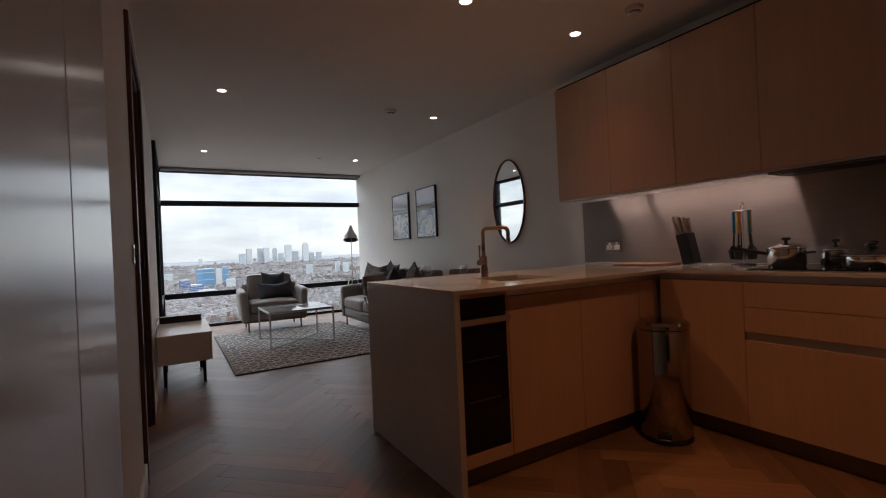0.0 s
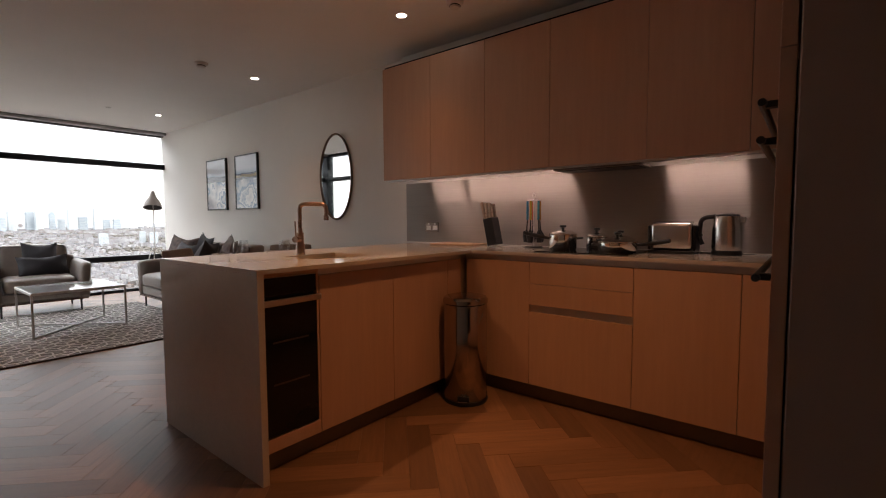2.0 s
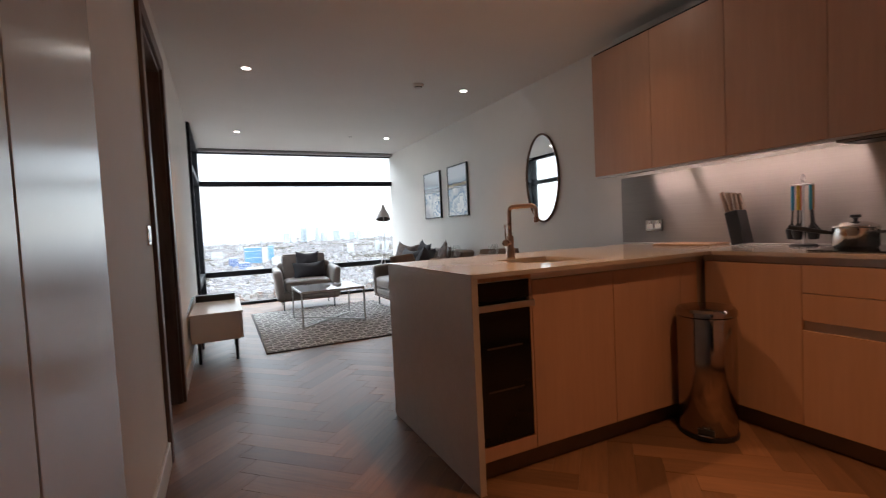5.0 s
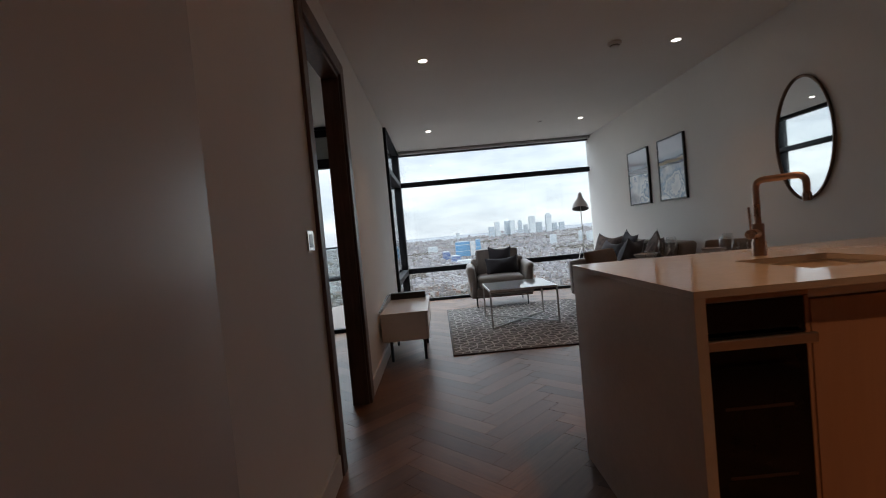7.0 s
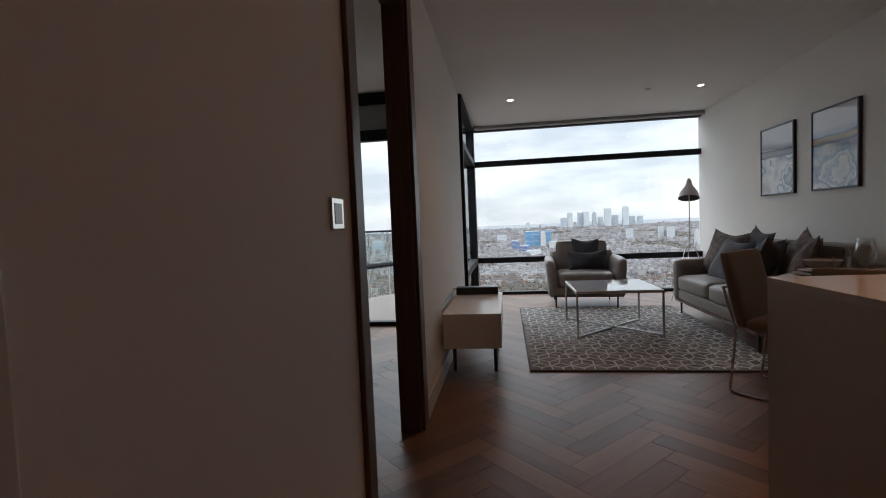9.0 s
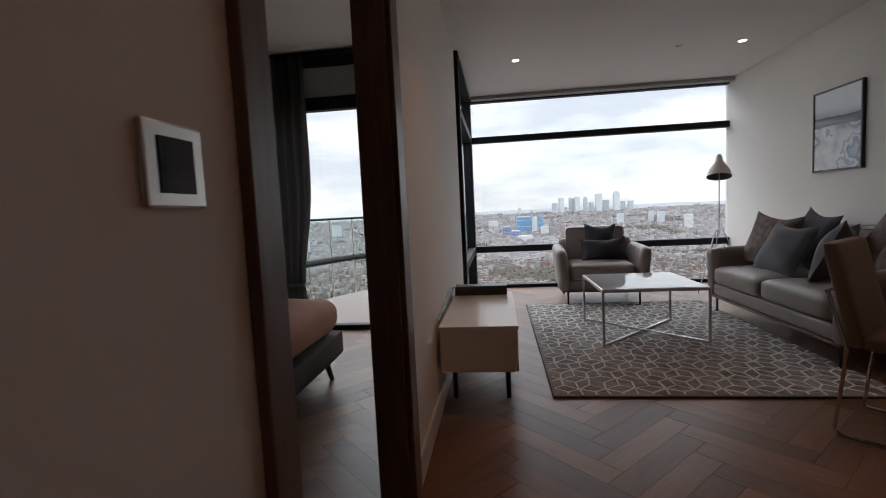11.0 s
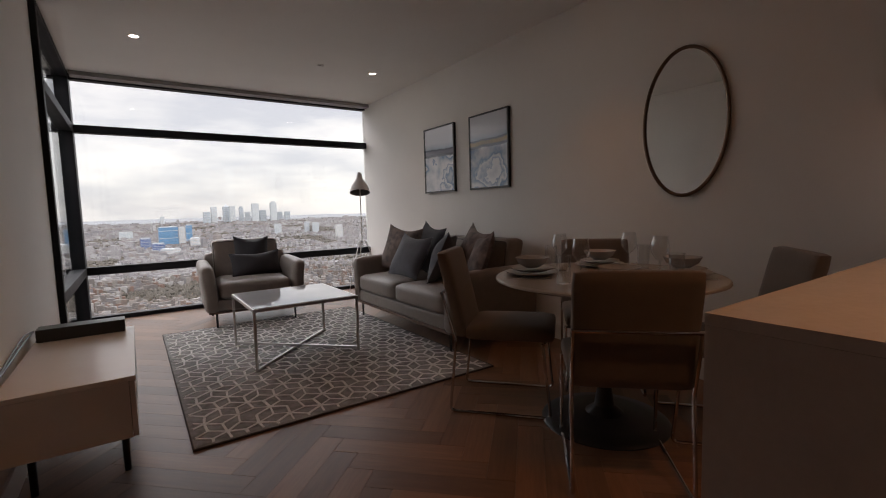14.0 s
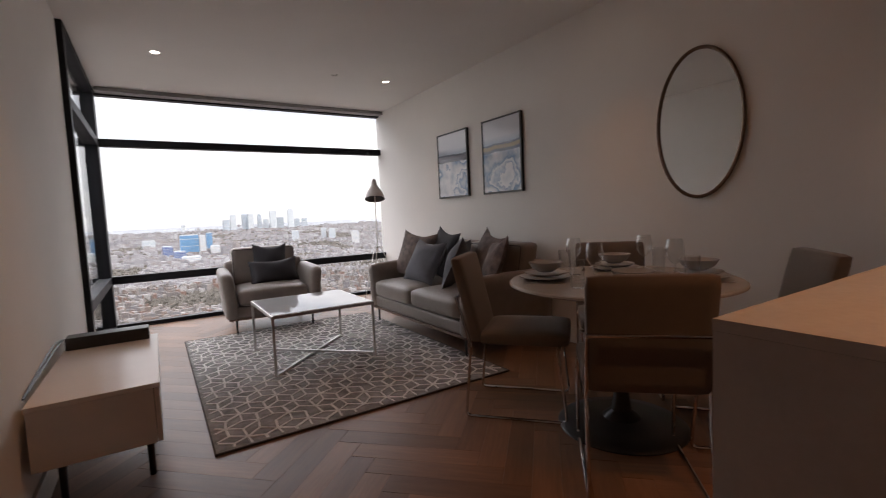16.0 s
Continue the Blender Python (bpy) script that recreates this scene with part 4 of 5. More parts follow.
tagged(part("power_cable", tube(bmesh.new(), bend([(3.93, 2.53, TOP + 0.006), (3.99, 2.56, TOP + 0.005), (3.97, 2.60, TOP + 0.005), (4.06, 2.62, TOP + 0.005)], 0.03), 0.0035, 6), BLACK), "black power cable on the worktop", "cable")

# ---- living area ----
# rug with a lattice of cream lines
RX0, RX1, RY0, RY1 = 1.38, 3.22, 6.92, 9.46
rug = thing("rug", "taupe wool rug with a cream lattice pattern", "rug", pose(RX0, RY0, 0))
part("field", bx(0, 0, 0.0, RX1 - RX0, RY1 - RY0, 0.012, 0.004), RUGBASE, rug)


def rug_lines(w, h):
    """Two leaning families of uneven lines with short links between them."""
    r = random.Random(3)
    bm = bmesh.new()
    z = 0.0155

    def strip(a, b, width):
        a, b = Vector((*a, 0)), Vector((*b, 0))
        d = b - a
        if d.length < 0.01:
            return
        s = Vector((-d.y, d.x, 0)).normalized() * width / 2
        top = [bm.verts.new((*(p + k * s).xy, z)) for p, k in ((a, 1), (a, -1), (b, -1), (b, 1))]
        low = [bm.verts.new((v.co.x, v.co.y, 0.011)) for v in top]
        bm.faces.new(top)
        for i in range(4):
            k = (i + 1) % 4
            bm.faces.new((top[i], low[i], low[k], top[k]))

    def inside(p):
        return 0.015 < p[0] < w - 0.015 and 0.015 < p[1] < h - 0.015

    # two overlapping honeycombs, one shifted by half a cell, with a slight waver and a few lines left out
    cw, ch = 0.160, 0.210
    corners = ((0, ch / 2), (cw / 2, ch / 4), (cw / 2, -ch / 4), (-cw / 2, ch / 4))

    def knot(x, y):
        return Vector((x + 0.009 * math.sin(17 * y + 9 * x), y + 0.011 * math.sin(29 * x + 5 * y)))

    for ox, oy, wide in ((0.0, 0.0, 0.0135), (cw * 0.5, ch * 0.25, 0.0115)):
        for j in range(-1, int(h / (0.75 * ch)) + 2):
            for i in range(-1, int(w / cw) + 2):
                x, y = ox + (i + 0.5 * (j % 2)) * cw, oy + j * 0.75 * ch
                p = [knot(x + u, y + v) for u, v in corners]
                for e, f in ((0, 1), (1, 2), (0, 3)):
                    if r.random() < 0.03:
                        continue
                    pts = [v for v in (p[e].lerp(p[f], k / 8) for k in range(9)) if inside(v)]
                    if len(pts) > 1:
                        strip(pts[0], pts[-1], wide * r.uniform(0.8, 1.2))
    return bm


tagged(part("lattice", rug_lines(RX1 - RX0, RY1 - RY0), RUGLINE, rug, "cream woven lines"), kind="stuff")
part("binding", tube(bmesh.new(), [(0, 0, 0.006), (RX1 - RX0, 0, 0.006), (RX1 - RX0, RY1 - RY0, 0.006), (0, RY1 - RY0, 0.006)], 0.007, 6, closed=True), BEDBASE, rug, "dark edge binding")

# coffee table
ct = thing("coffee_table", "square coffee table with a pale glossy top and steel frame", "coffee table", pose(1.855, 7.83, 0.012))
CW, CD, CH = 0.775, 0.80, 0.44
part("tabletop", bx(0.012, 0.012, CH - 0.012, CW - 0.012, CD - 0.012, CH + 0.004, 0.002), MARBLE, ct)
fb = bmesh.new()
for b in ((0, 0, CH - 0.022, CW, 0.018, CH), (0, CD - 0.018, CH - 0.022, CW, CD, CH), (0, 0.018, CH - 0.022, 0.018, CD - 0.018, CH), (CW - 0.018, 0.018, CH - 0.022, CW, CD - 0.018, CH)):
    box(fb, *b)
part("top_frame", fb, STEEL, ct)
for x in (0, CW - 0.018):
    for y in (0, CD - 0.018):
        part("leg", bx(x, y, 0.004, x + 0.018, y + 0.018, CH - 0.022, 0.001), STEEL, ct)
for a, b in (((0.01, 0.01), (CW - 0.01, CD - 0.01)), ((0.01, CD - 0.01), (CW - 0.01, 0.01))):
    bm = bmesh.new()
    d = Vector((b[0] - a[0], b[1] - a[1], 0))
    box(bm, 0, -0.008, 0, d.length, 0.008, 0.016)
    part("cross_bar", bm, STEEL, ct, m=pose(a[0], a[1], 0.004 + (0.0162 if a[1] > 0.1 else 0), 0, 0, math.degrees(math.atan2(d.y, d.x))))


def seat_piece(name, label, cat, m, length, cushions, depth=0.90, arm_w=0.13):
    """A low sofa or armchair that looks towards -y; its back is at +y."""
    t = thing(name, label, cat, m)
    x0, x1 = -length / 2, length / 2
    part("base", soft_box(bmesh.new(), x0 + 0.03, 0.02, 0.17, x1 - 0.03, depth - 0.04, 0.29, 0.03), SOFA, t, smooth=60)
    for s, a, b in ((-1, x0, x0 + arm_w), (1, x1 - arm_w, x1)):
        bm = soft_box(bmesh.new(), a, 0.0, 0.16, b, depth - 0.02, 0.63, 0.055)
        for v in bm.verts:
            k = max(0.0, (v.co.z - 0.16) / 0.47)
            v.co.x += s * 0.035 * k * k
            v.co.z -= 0.03 * max(0, 0.35 - v.co.y)
        part("arm", bm, SOFA, t, smooth=60)
    inner = length - 2 * arm_w
    n = cushions
    for i in range(n):
        a = x0 + arm_w + inner * i / n
        part("seat_cushion", soft_box(bmesh.new(), a + 0.004, 0.0, 0.285, a + inner / n - 0.004, 0.66, 0.45, 0.05, 0.03, 8), SOFA, t, smooth=60)
        bm = soft_box(bmesh.new(), a + 0.004, 0.60, 0.30, a + inner / n - 0.004, 0.80, 0.835, 0.04, 0.0, 8)
        for v in bm.verts:
            k = (v.co.z - 0.30) / 0.53
            v.co.y += 0.10 * k
        b = part("back_cushion", bm, SOFA, t, smooth=60)
        seam = bend([(a + 0.012, 0.604, 0.33), (a + inner / n - 0.012, 0.604, 0.33), (a + inner / n - 0.012, 0.692, 0.815), (a + 0.012, 0.692, 0.815), (a + 0.012, 0.604, 0.33)], 0.03)
        part("piping", tube(bmesh.new(), seam, 0.005, 6), PIPING, b, "dark stitched piping", smooth=True)
    part("back", soft_box(bmesh.new(), x0 + 0.05, depth - 0.14, 0.17, x1 - 0.05, depth, 0.70, 0.05), SOFA, t, smooth=60)
    part("rail", bx(x0 + 0.03, 0.012, 0.155, x1 - 0.03, depth - 0.03, 0.175, 0.004), WALNUT, t)
    for x in (x0 + 0.10, x1 - 0.10):
        for y in (0.06, depth - 0.10):
            bm = bmesh.new()
            tube(bm, [(x, y, 0.156), (x, y, 0.0)], [0.012, 0.009], 10)
            part("leg", bm, BLACK, t)
    return t


SEAT_AC = pose(2.20, 9.31, 0, 0, 0, -4)
seat_piece("armchair", "taupe leather armchair with slim dark legs by the window", "armchair", SEAT_AC, 0.94, 1, 0.86)
SEAT_SO = pose(3.115, 8.16, 0, 0, 0, -90)
seat_piece("sofa", "taupe leather two-seat sofa on slim dark legs", "sofa", SEAT_SO, 1.80, 2, 0.94)


def scatter(name, label, mat, base, x, y, z, w, h, d, lean, turn, roll, seed):
    ob = part(name, pillow(w, h, d, seed=seed), mat, None, smooth=60, m=base @ pose(x, y, z, 0, 0, turn) @ pose(0, 0, 0, -lean, 0, 0) @ pose(0, 0, 0, 0, roll, 0))
    tagged(ob, label, "cushion", "scatter cushions")


# cushions on the sofa; local x runs from the window end to the table end
scatter("cushion", "dark patterned velvet cushion on the sofa", PATVEL, SEAT_SO, -0.64, 0.45, 0.70, 0.50, 0.50, 0.16, 20, 18, 6, 1)
scatter("cushion", "dark velvet cushion on the sofa", DARKVEL, SEAT_SO, -0.33, 0.60, 0.72, 0.50, 0.50, 0.14, 18, -6, 8, 2)
scatter("cushion", "grey velvet cushion on the sofa", GREYVEL, SEAT_SO, -0.24, 0.33, 0.66, 0.46, 0.45, 0.17, 26, 8, 4, 3)
scatter("cushion", "grey velvet cushion on the sofa", GREYVEL, SEAT_SO, 0.25, 0.38, 0.675, 0.48, 0.48, 0.17, 24, -46, -5, 4)
scatter("cushion", "dark patterned velvet cushion on the sofa", PATVEL, SEAT_SO, 0.44, 0.56, 0.71, 0.50, 0.50, 0.15, 20, -16, 10, 5)
scatter("cushion", "dark patterned velvet cushion on the sofa", PATVEL, SEAT_SO, 0.69, 0.44, 0.68, 0.48, 0.48, 0.15, 22, -30, -6, 6)
scatter("cushion", "dark velvet cushion on the armchair", DARKVEL, SEAT_AC, 0.04, 0.52, 0.68, 0.36, 0.40, 0.13, 18, 4, 3, 7)
scatter("cushion", "long dark velvet bolster cushion on the armchair", DARKVEL, SEAT_AC, 0.05, 0.34, 0.585, 0.50, 0.27, 0.15, 20, 2, -2, 8)

# floor lamp
fl = thing("floor_lamp", "tripod floor lamp with a pale grey metal shade", "floor lamp", pose(3.66, 9.995, 0, 0, 0, 0))
LAMPMETAL = material("warm_grey_enamel", (0.50, 0.46, 0.44), 0.4, var=0.05)
tip = pose(0, 0, 1.50, -17, 0, -25) @ pose(0, 0, -1.50)
bm = lathe(bmesh.new(), [(0.028, 1.585), (0.034, 1.565), (0.040, 1.525), (0.060, 1.49), (0.105, 1.42), (0.130, 1.335)], 36)
bm.transform(tip)
sh = part("shade", bm, LAMPMETAL, fl, smooth=True)
bm = lathe(bmesh.new(), [(0.1285, 1.336), (0.102, 1.42), (0.056, 1.488), (0.0, 1.50)], 36)
bm.transform(tip)
part("shade_lining", bm, material("dark_grey_enamel", (0.10, 0.095, 0.09), 0.5), sh, "dark inside of the shade", smooth=True)
bm = lathe(bmesh.new(), [(0, 1.61), (0.016, 1.608), (0.028, 1.585)], 20)
bm.transform(tip)
part("cap", bm, LAMPMETAL, fl, smooth=True)
part("pole", tube(bmesh.new(), [(0, 0, 0.66), (0, 0, 1.50)], 0.007, 10), STEEL, fl)
for a in (200, 320, 80):
    c, s = math.cos(radians(a)), math.sin(radians(a))
    part("leg", tube(bmesh.new(), bend([(0, 0, 0.70), (0.03 * c, 0.03 * s, 0.74), (0.075 * c, 0.075 * s, 0.66), (0.29 * c, 0.29 * s, 0.0)], 0.06), 0.006, 8), STEEL, fl, smooth=True)

# tv bench
tv = thing("tv_bench", "white lacquered low media bench on black legs", "tv bench", pose(XL + 0.02, 6.685, 0))
BW, BL = 0.415, 1.0
part("top", bx(0, -0.004, 0.468, BW + 0.004, BL, 0.488, 0.002), WHITE_LACQUER, tv)
part("body", bx(0.004, 0.0, 0.24, BW - 0.02, BL - 0.002, 0.467, 0.002), WHITE_LACQUER, tv)
for a, b in ((0.002, 0.50), (0.504, BL - 0.004)):
    part("door", bx(BW - 0.018, a, 0.243, BW, b, 0.464, 0.002), WHITE_LACQUER, tv)
for x in (0.05, BW - 0.055):
    for y in (0.25, BL - 0.12):
        part("leg", tube(bmesh.new(), [(x, y, 0.24), (x, y, 0.0)], [0.016, 0.013], 10), BLACK, tv)
mb = thing("media_box", "flat black media box at the end of the bench", "media box", pose(XL + 0.03, 7.56, 0.489))
part("body", bx(0, 0, 0, 0.37, 0.11, 0.065, 0.004), BLACK, mb)
for i, (y, z) in enumerate(((7.40, 0.53), (7.32, 0.50))):
    tagged(part("cable", tube(bmesh.new(), bend([(XL + 0.02, 7.60, 0.545), (XL + 0.008, 7.45, 0.56 - 0.03 * i), (XL + 0.006, 7.1, 0.53 - 0.02 * i), (XL + 0.006, 6.78, 0.495)], 0.1), 0.004, 6), BLACK), "thin black cable along the wall", "cable")

# pictures
def picture(y0, y1, z0, z1, seed, band, label):
    t = thing("framed_picture", label, "picture", pose(XR - 0.001, y1, z0, 0, 0, -90), group="framed prints")
    w, h = y1 - y0, z1 - z0
    for b in ((0, 0, 0, w, 0.03, 0.016), (0, 0, h - 0.016, w, 0.03, h), (0, 0, 0.016, 0.016, 0.03, h - 0.016), (w - 0.016, 0, 0.016, w, 0.03, h - 0.016)):
        part("frame", bx(b[0], -0.03, b[2], b[3], 0.0, b[5], 0.001), BLACK, t)
    m = bpy.data.materials.new("abstract_print")
    m.use_nodes = True
    n, l = m.node_tree.nodes, m.node_tree.links
    bs = n["Principled BSDF"]
    bs.inputs["Roughness"].default_value = 0.25
    bs.inputs["Coat Weight"].default_value = 0.6
    bs.inputs["Coat Roughness"].default_value = 0.03
    tc = n.new("ShaderNodeTexCoord")
    sep = n.new("ShaderNodeSeparateXYZ")
    l.new(tc.outputs["Object"], sep.inputs["Vector"])
    ns = n.new("ShaderNodeTexNoise")
    ns.noise_dimensions = "4D"
    ns.inputs["W"].default_value = seed
    ns.inputs["Scale"].default_value = 2.1
    ns.inputs["Detail"].default_value = 4
    l.new(tc.outputs["Object"], ns.inputs["Vector"])
    wv = n.new("ShaderNodeMath")
    wv.operation = "MULTIPLY"
    l.new(ns.outputs["Fac"], wv.inputs[0])
    wv.inputs[1].default_value = 6.0
    fr = n.new("ShaderNodeMath")
    fr.operation = "FRACT"
    l.new(wv.outputs["Value"], fr.inputs[0])
    swirl = n.new("ShaderNodeValToRGB")
    cols = ((0.0, (0.50, 0.53, 0.58)), (0.3, (0.09, 0.19, 0.34)), (0.42, (0.70, 0.71, 0.73)), (0.62, (0.17, 0.26, 0.40)), (0.68, (0.70, 0.71, 0.73)), (1.0, (0.50, 0.53, 0.58)))
    for i, (p, c) in enumerate(cols):
        e = swirl.color_ramp.elements[0] if i == 0 else swirl.color_ramp.elements[-1] if i == len(cols) - 1 else swirl.color_ramp.elements.new(p)
        e.position, e.color = p, (*c, 1)
    l.new(fr.outputs["Value"], swirl.inputs["Fac"])
    # pale sky above a dark and gold shore line
    hz = n.new("ShaderNodeMath")
    hz.operation = "MULTIPLY_ADD"
    l.new(ns.outputs["Fac"], hz.inputs[0])
    hz.inputs[1].default_value = 0.11
    l.new(sep.outputs["Z"], hz.inputs[2])
    hr = n.new("ShaderNodeValToRGB")
    hr.color_ramp.interpolation = "LINEAR"
    k = h * 0.66 + 0.055
    stops = ((0.0, (0, 0, 0, 0)), (k - 0.082, (0.06, 0.06, 0.08, 0.0)), (k - 0.075, (0.05, 0.05, 0.07, 1)), (k - 0.06, (0.06, 0.06, 0.08, 1)), (k - 0.045, band + (1,)), (k - 0.02, band + (1,)), (k - 0.01, (0.06, 0.07, 0.10, 1)), (k - 0.002, (0.06, 0.07, 0.10, 1)), (k + 0.006, (0.36, 0.42, 0.52, 1)), (k + 0.07, (0.60, 0.62, 0.67, 1)), (1.0, (0.72, 0.71, 0.73, 1)))
    for i, (p, c) in enumerate(stops):
        e = hr.color_ramp.elements[0] if i == 0 else hr.color_ramp.elements[-1] if i == len(stops) - 1 else hr.color_ramp.elements.new(p)
        e.position, e.color = min(1.0, p), c
    l.new(hz.outputs["Value"], hr.inputs["Fac"])
    mx = n.new("ShaderNodeMixRGB")
    l.new(hr.outputs["Alpha"], mx.inputs["Fac"])
    l.new(swirl.outputs["Color"], mx.inputs["Color1"])
    l.new(hr.outputs["Color"], mx.inputs["Color2"])
    l.new(mx.outputs["Color"], bs.inputs["Base Color"])
    part("print", bx(0.015, -0.024, 0.015, w - 0.015, -0.002, h - 0.015), m, t)


picture(8.475, 9.06, 1.29, 2.01, 1.3, (0.16, 0.15, 0.19), "black framed abstract print in pale blue and gold")
picture(7.64, 8.215, 1.29, 2.01, 4.7, (0.36, 0.23, 0.08), "black framed abstract coastal print in blue and gold")

# oval mirror
mi = thing("oval_mirror", "large oval wall mirror in a thin dark bronze frame", "mirror", pose(XR - 0.002, 6.07, 1.598, 0, 0, 90))
A, B = 0.26, 0.448
ring = [(A * math.cos(a), 0.014, B * math.sin(a)) for a in np.linspace(0, 2 * math.pi, 65)[:-1]]
bm = bmesh.new()
vs = [bm.verts.new((p[0] * 0.985, 0.012, p[2] * 0.985)) for p in ring]
vb = [bm.verts.new((p[0] * 0.985, 0.001, p[2] * 0.985)) for p in ring]
bm.faces.new(vs)
bm.faces.new(list(reversed(vb)))
for i in range(64):
    bm.faces.new((vs[i], vb[i], vb[(i + 1) % 64], vs[(i + 1) % 64]))
part("mirror_glass", bm, MIRROR, mi)
part("frame", tube(bmesh.new(), ring, 0.011, 8, closed=True), material("dark_bronze", (0.16, 0.10, 0.07), 0.35, metal=0.8), mi, smooth=True)

# control plate by the bedroom door
cp = thing("control_panel", "satin steel wall plate with a dark touch screen by the door", "control panel", pose(XL, 4.807, 1.16, 0, 0, -90))
part("plate", bx(-0.048, 0.0, -0.047, 0.048, 0.009, 0.047, 0.004), TOASTER, cp)
part("screen", bx(-0.028, 0.009, -0.030, 0.028, 0.0105, 0.030, 0.001), BLACKGLASS, cp)

# ---- dining area ----
dt = thing("dining_table", "round pale dining table on a black pedestal", "dining table", pose(3.16, 5.97, 0))
part("tabletop", lathe(bmesh.new(), [(0, 0.752), (0.538, 0.752), (0.545, 0.746), (0.545, 0.738), (0.50, 0.724), (0, 0.722)], 72), material("pale_table_top", (0.50, 0.45, 0.40), 0.22, var=0.04, scale=6), dt, smooth=True)
part("pedestal", lathe(bmesh.new(), [(0.17, 0.722), (0.05, 0.69), (0.034, 0.60), (0.032, 0.20), (0.05, 0.08), (0.10, 0.04)], 36), BLACK, dt, smooth=True)
part("base", lathe(bmesh.new(), [(0.09, 0.045), (0.22, 0.032), (0.30, 0.018), (0.315, 0.006), (0.315, 0.0), (0, 0)], 60), BLACK, dt, smooth=True)


def dining_chair(m):
    """A padded cantilever chair; it looks towards +y."""
    t = thing("dining_chair", "beige upholstered dining chair on a chrome sled frame", "chair", m, group="chairs round the dining table")
    w = 0.22
    part("seat", soft_box(bmesh.new(), -w, -0.22, 0.40, w, 0.25, 0.475, 0.03, 0.012, 6), CHAIRFAB, t, smooth=60)
    bm = soft_box(bmesh.new(), -w, -0.27, 0.415, w, -0.205, 0.875, 0.022, 0.0, 6)
    for v in bm.verts:
        k = max(0.0, (v.co.z - 0.43) / 0.44)
        v.co.y -= 0.10 * k
    part("backrest", bm, CHAIRFAB, t, smooth=60)
    for s in (-1, 1):
        x = s * (w - 0.004)
        pts = bend([(x, -0.338, 0.66), (x, -0.265, 0.40), (x, -0.305, 0.008), (x, 0.23, 0.008), (x, 0.19, 0.40)], 0.03)
        part("leg", tube(bmesh.new(), pts, 0.008, 8), CHROME, t, smooth=True)
    part("back_bar", tube(bmesh.new(), [(-w + 0.004, -0.340, 0.655), (w - 0.004, -0.340, 0.655)], 0.008, 8), CHROME, t, smooth=True)
    part("seat_bar", tube(bmesh.new(), [(-w + 0.004, 0.20, 0.395), (w - 0.004, 0.20, 0.395)], 0.008, 8), CHROME, t, smooth=True)
    return t


def facing(x, y, dx, dy):
    return pose(x, y, 0, 0, 0, math.degrees(math.atan2(-dx, dy)))


first = dining_chair(facing(2.89, 5.71, 0.345, 0.35))
copy_thing(first, facing(2.945, 6.44, 0.62, -0.72))
copy_thing(first, facing(3.57, 6.30, -0.72, -0.69))
copy_thing(first, facing(3.51, 5.60, -0.65, 0.755))

# place settings
def lathed(name, label, cat, profile, mat, x, y, z=0.753, group="place settings"):
    ob = part(name, lathe(bmesh.new(), profile, 32), mat, None, smooth=True, m=pose(x, y, z))
    return tagged(ob, label, cat, group)


PLATE = [(0, 0.006), (0.08, 0.006), (0.115, 0.014), (0.135, 0.018), (0.136, 0.014), (0.09, 0.0), (0, 0.0)]
SIDE = [(0, 0.006), (0.065, 0.006), (0.095, 0.014), (0.108, 0.017), (0.109, 0.013), (0.07, 0.0), (0, 0.0)]
BOWL = [(0, 0.008), (0.03, 0.01), (0.065, 0.03), (0.085, 0.052), (0.088, 0.052), (0.07, 0.022), (0.035, 0.0), (0, 0.0)]
WINE = [(0, 0.003), (0.034, 0.001), (0.005, 0.004), (0.004, 0.085), (0.02, 0.098), (0.038, 0.125), (0.041, 0.15), (0.032, 0.20), (0.0305, 0.2005)]
TUMBLER = [(0, 0.001), (0.029, 0.0), (0.033, 0.13), (0.031, 0.1305)]
NAPKIN = material("napkin_cloth", (0.42, 0.33, 0.27), 0.9, bump=0.2)
for k, (dx, dy) in enumerate(((-0.70, -0.70), (-0.62, 0.72), (0.76, 0.65), (0.70, -0.70))):
    n = math.hypot(dx, dy)
    ux, uy = dx / n, dy / n
    sx, sy = -uy, ux
    px, py = 3.16 + 0.36 * ux, 5.97 + 0.36 * uy
    lathed("dinner_plate", "grey stoneware dinner plate on the table", "plate", PLATE, CERAMIC, px, py)
    lathed("side_plate", "grey stoneware side plate on a dinner plate", "plate", SIDE, CERAMIC, px, py, 0.772)
    lathed("bowl", "grey stoneware bowl on a stack of plates", "bowl", BOWL, CERAMIC, px, py, 0.790)
    gx, gy = 3.16 + 0.22 * ux - 0.14 * sx, 5.97 + 0.22 * uy - 0.14 * sy
    lathed("wine_glass", "clear stemmed wine glass on the table", "glass", WINE, DRINKGLASS, gx, gy)
    lathed("tumbler", "clear straight glass tumbler on the table", "glass", TUMBLER, DRINKGLASS, gx + 0.05 * ux - 0.08 * sx, gy + 0.05 * uy - 0.08 * sy)
    for s, name in ((0.17, "knife"), (-0.17, "fork")):
        bm = bx(-0.006, -0.10, 0, 0.006, 0.02, 0.003, 0.001)
        box(bm, -0.009, 0.02, 0.0005, 0.009, 0.10, 0.0025, 0.001)
        tagged(part(name, bm, CHROME, None, m=facing(px + s * sx, py + s * sy, -ux, -uy) @ pose(0, 0, 0.754)), "polished steel table " + name, name, "cutlery")

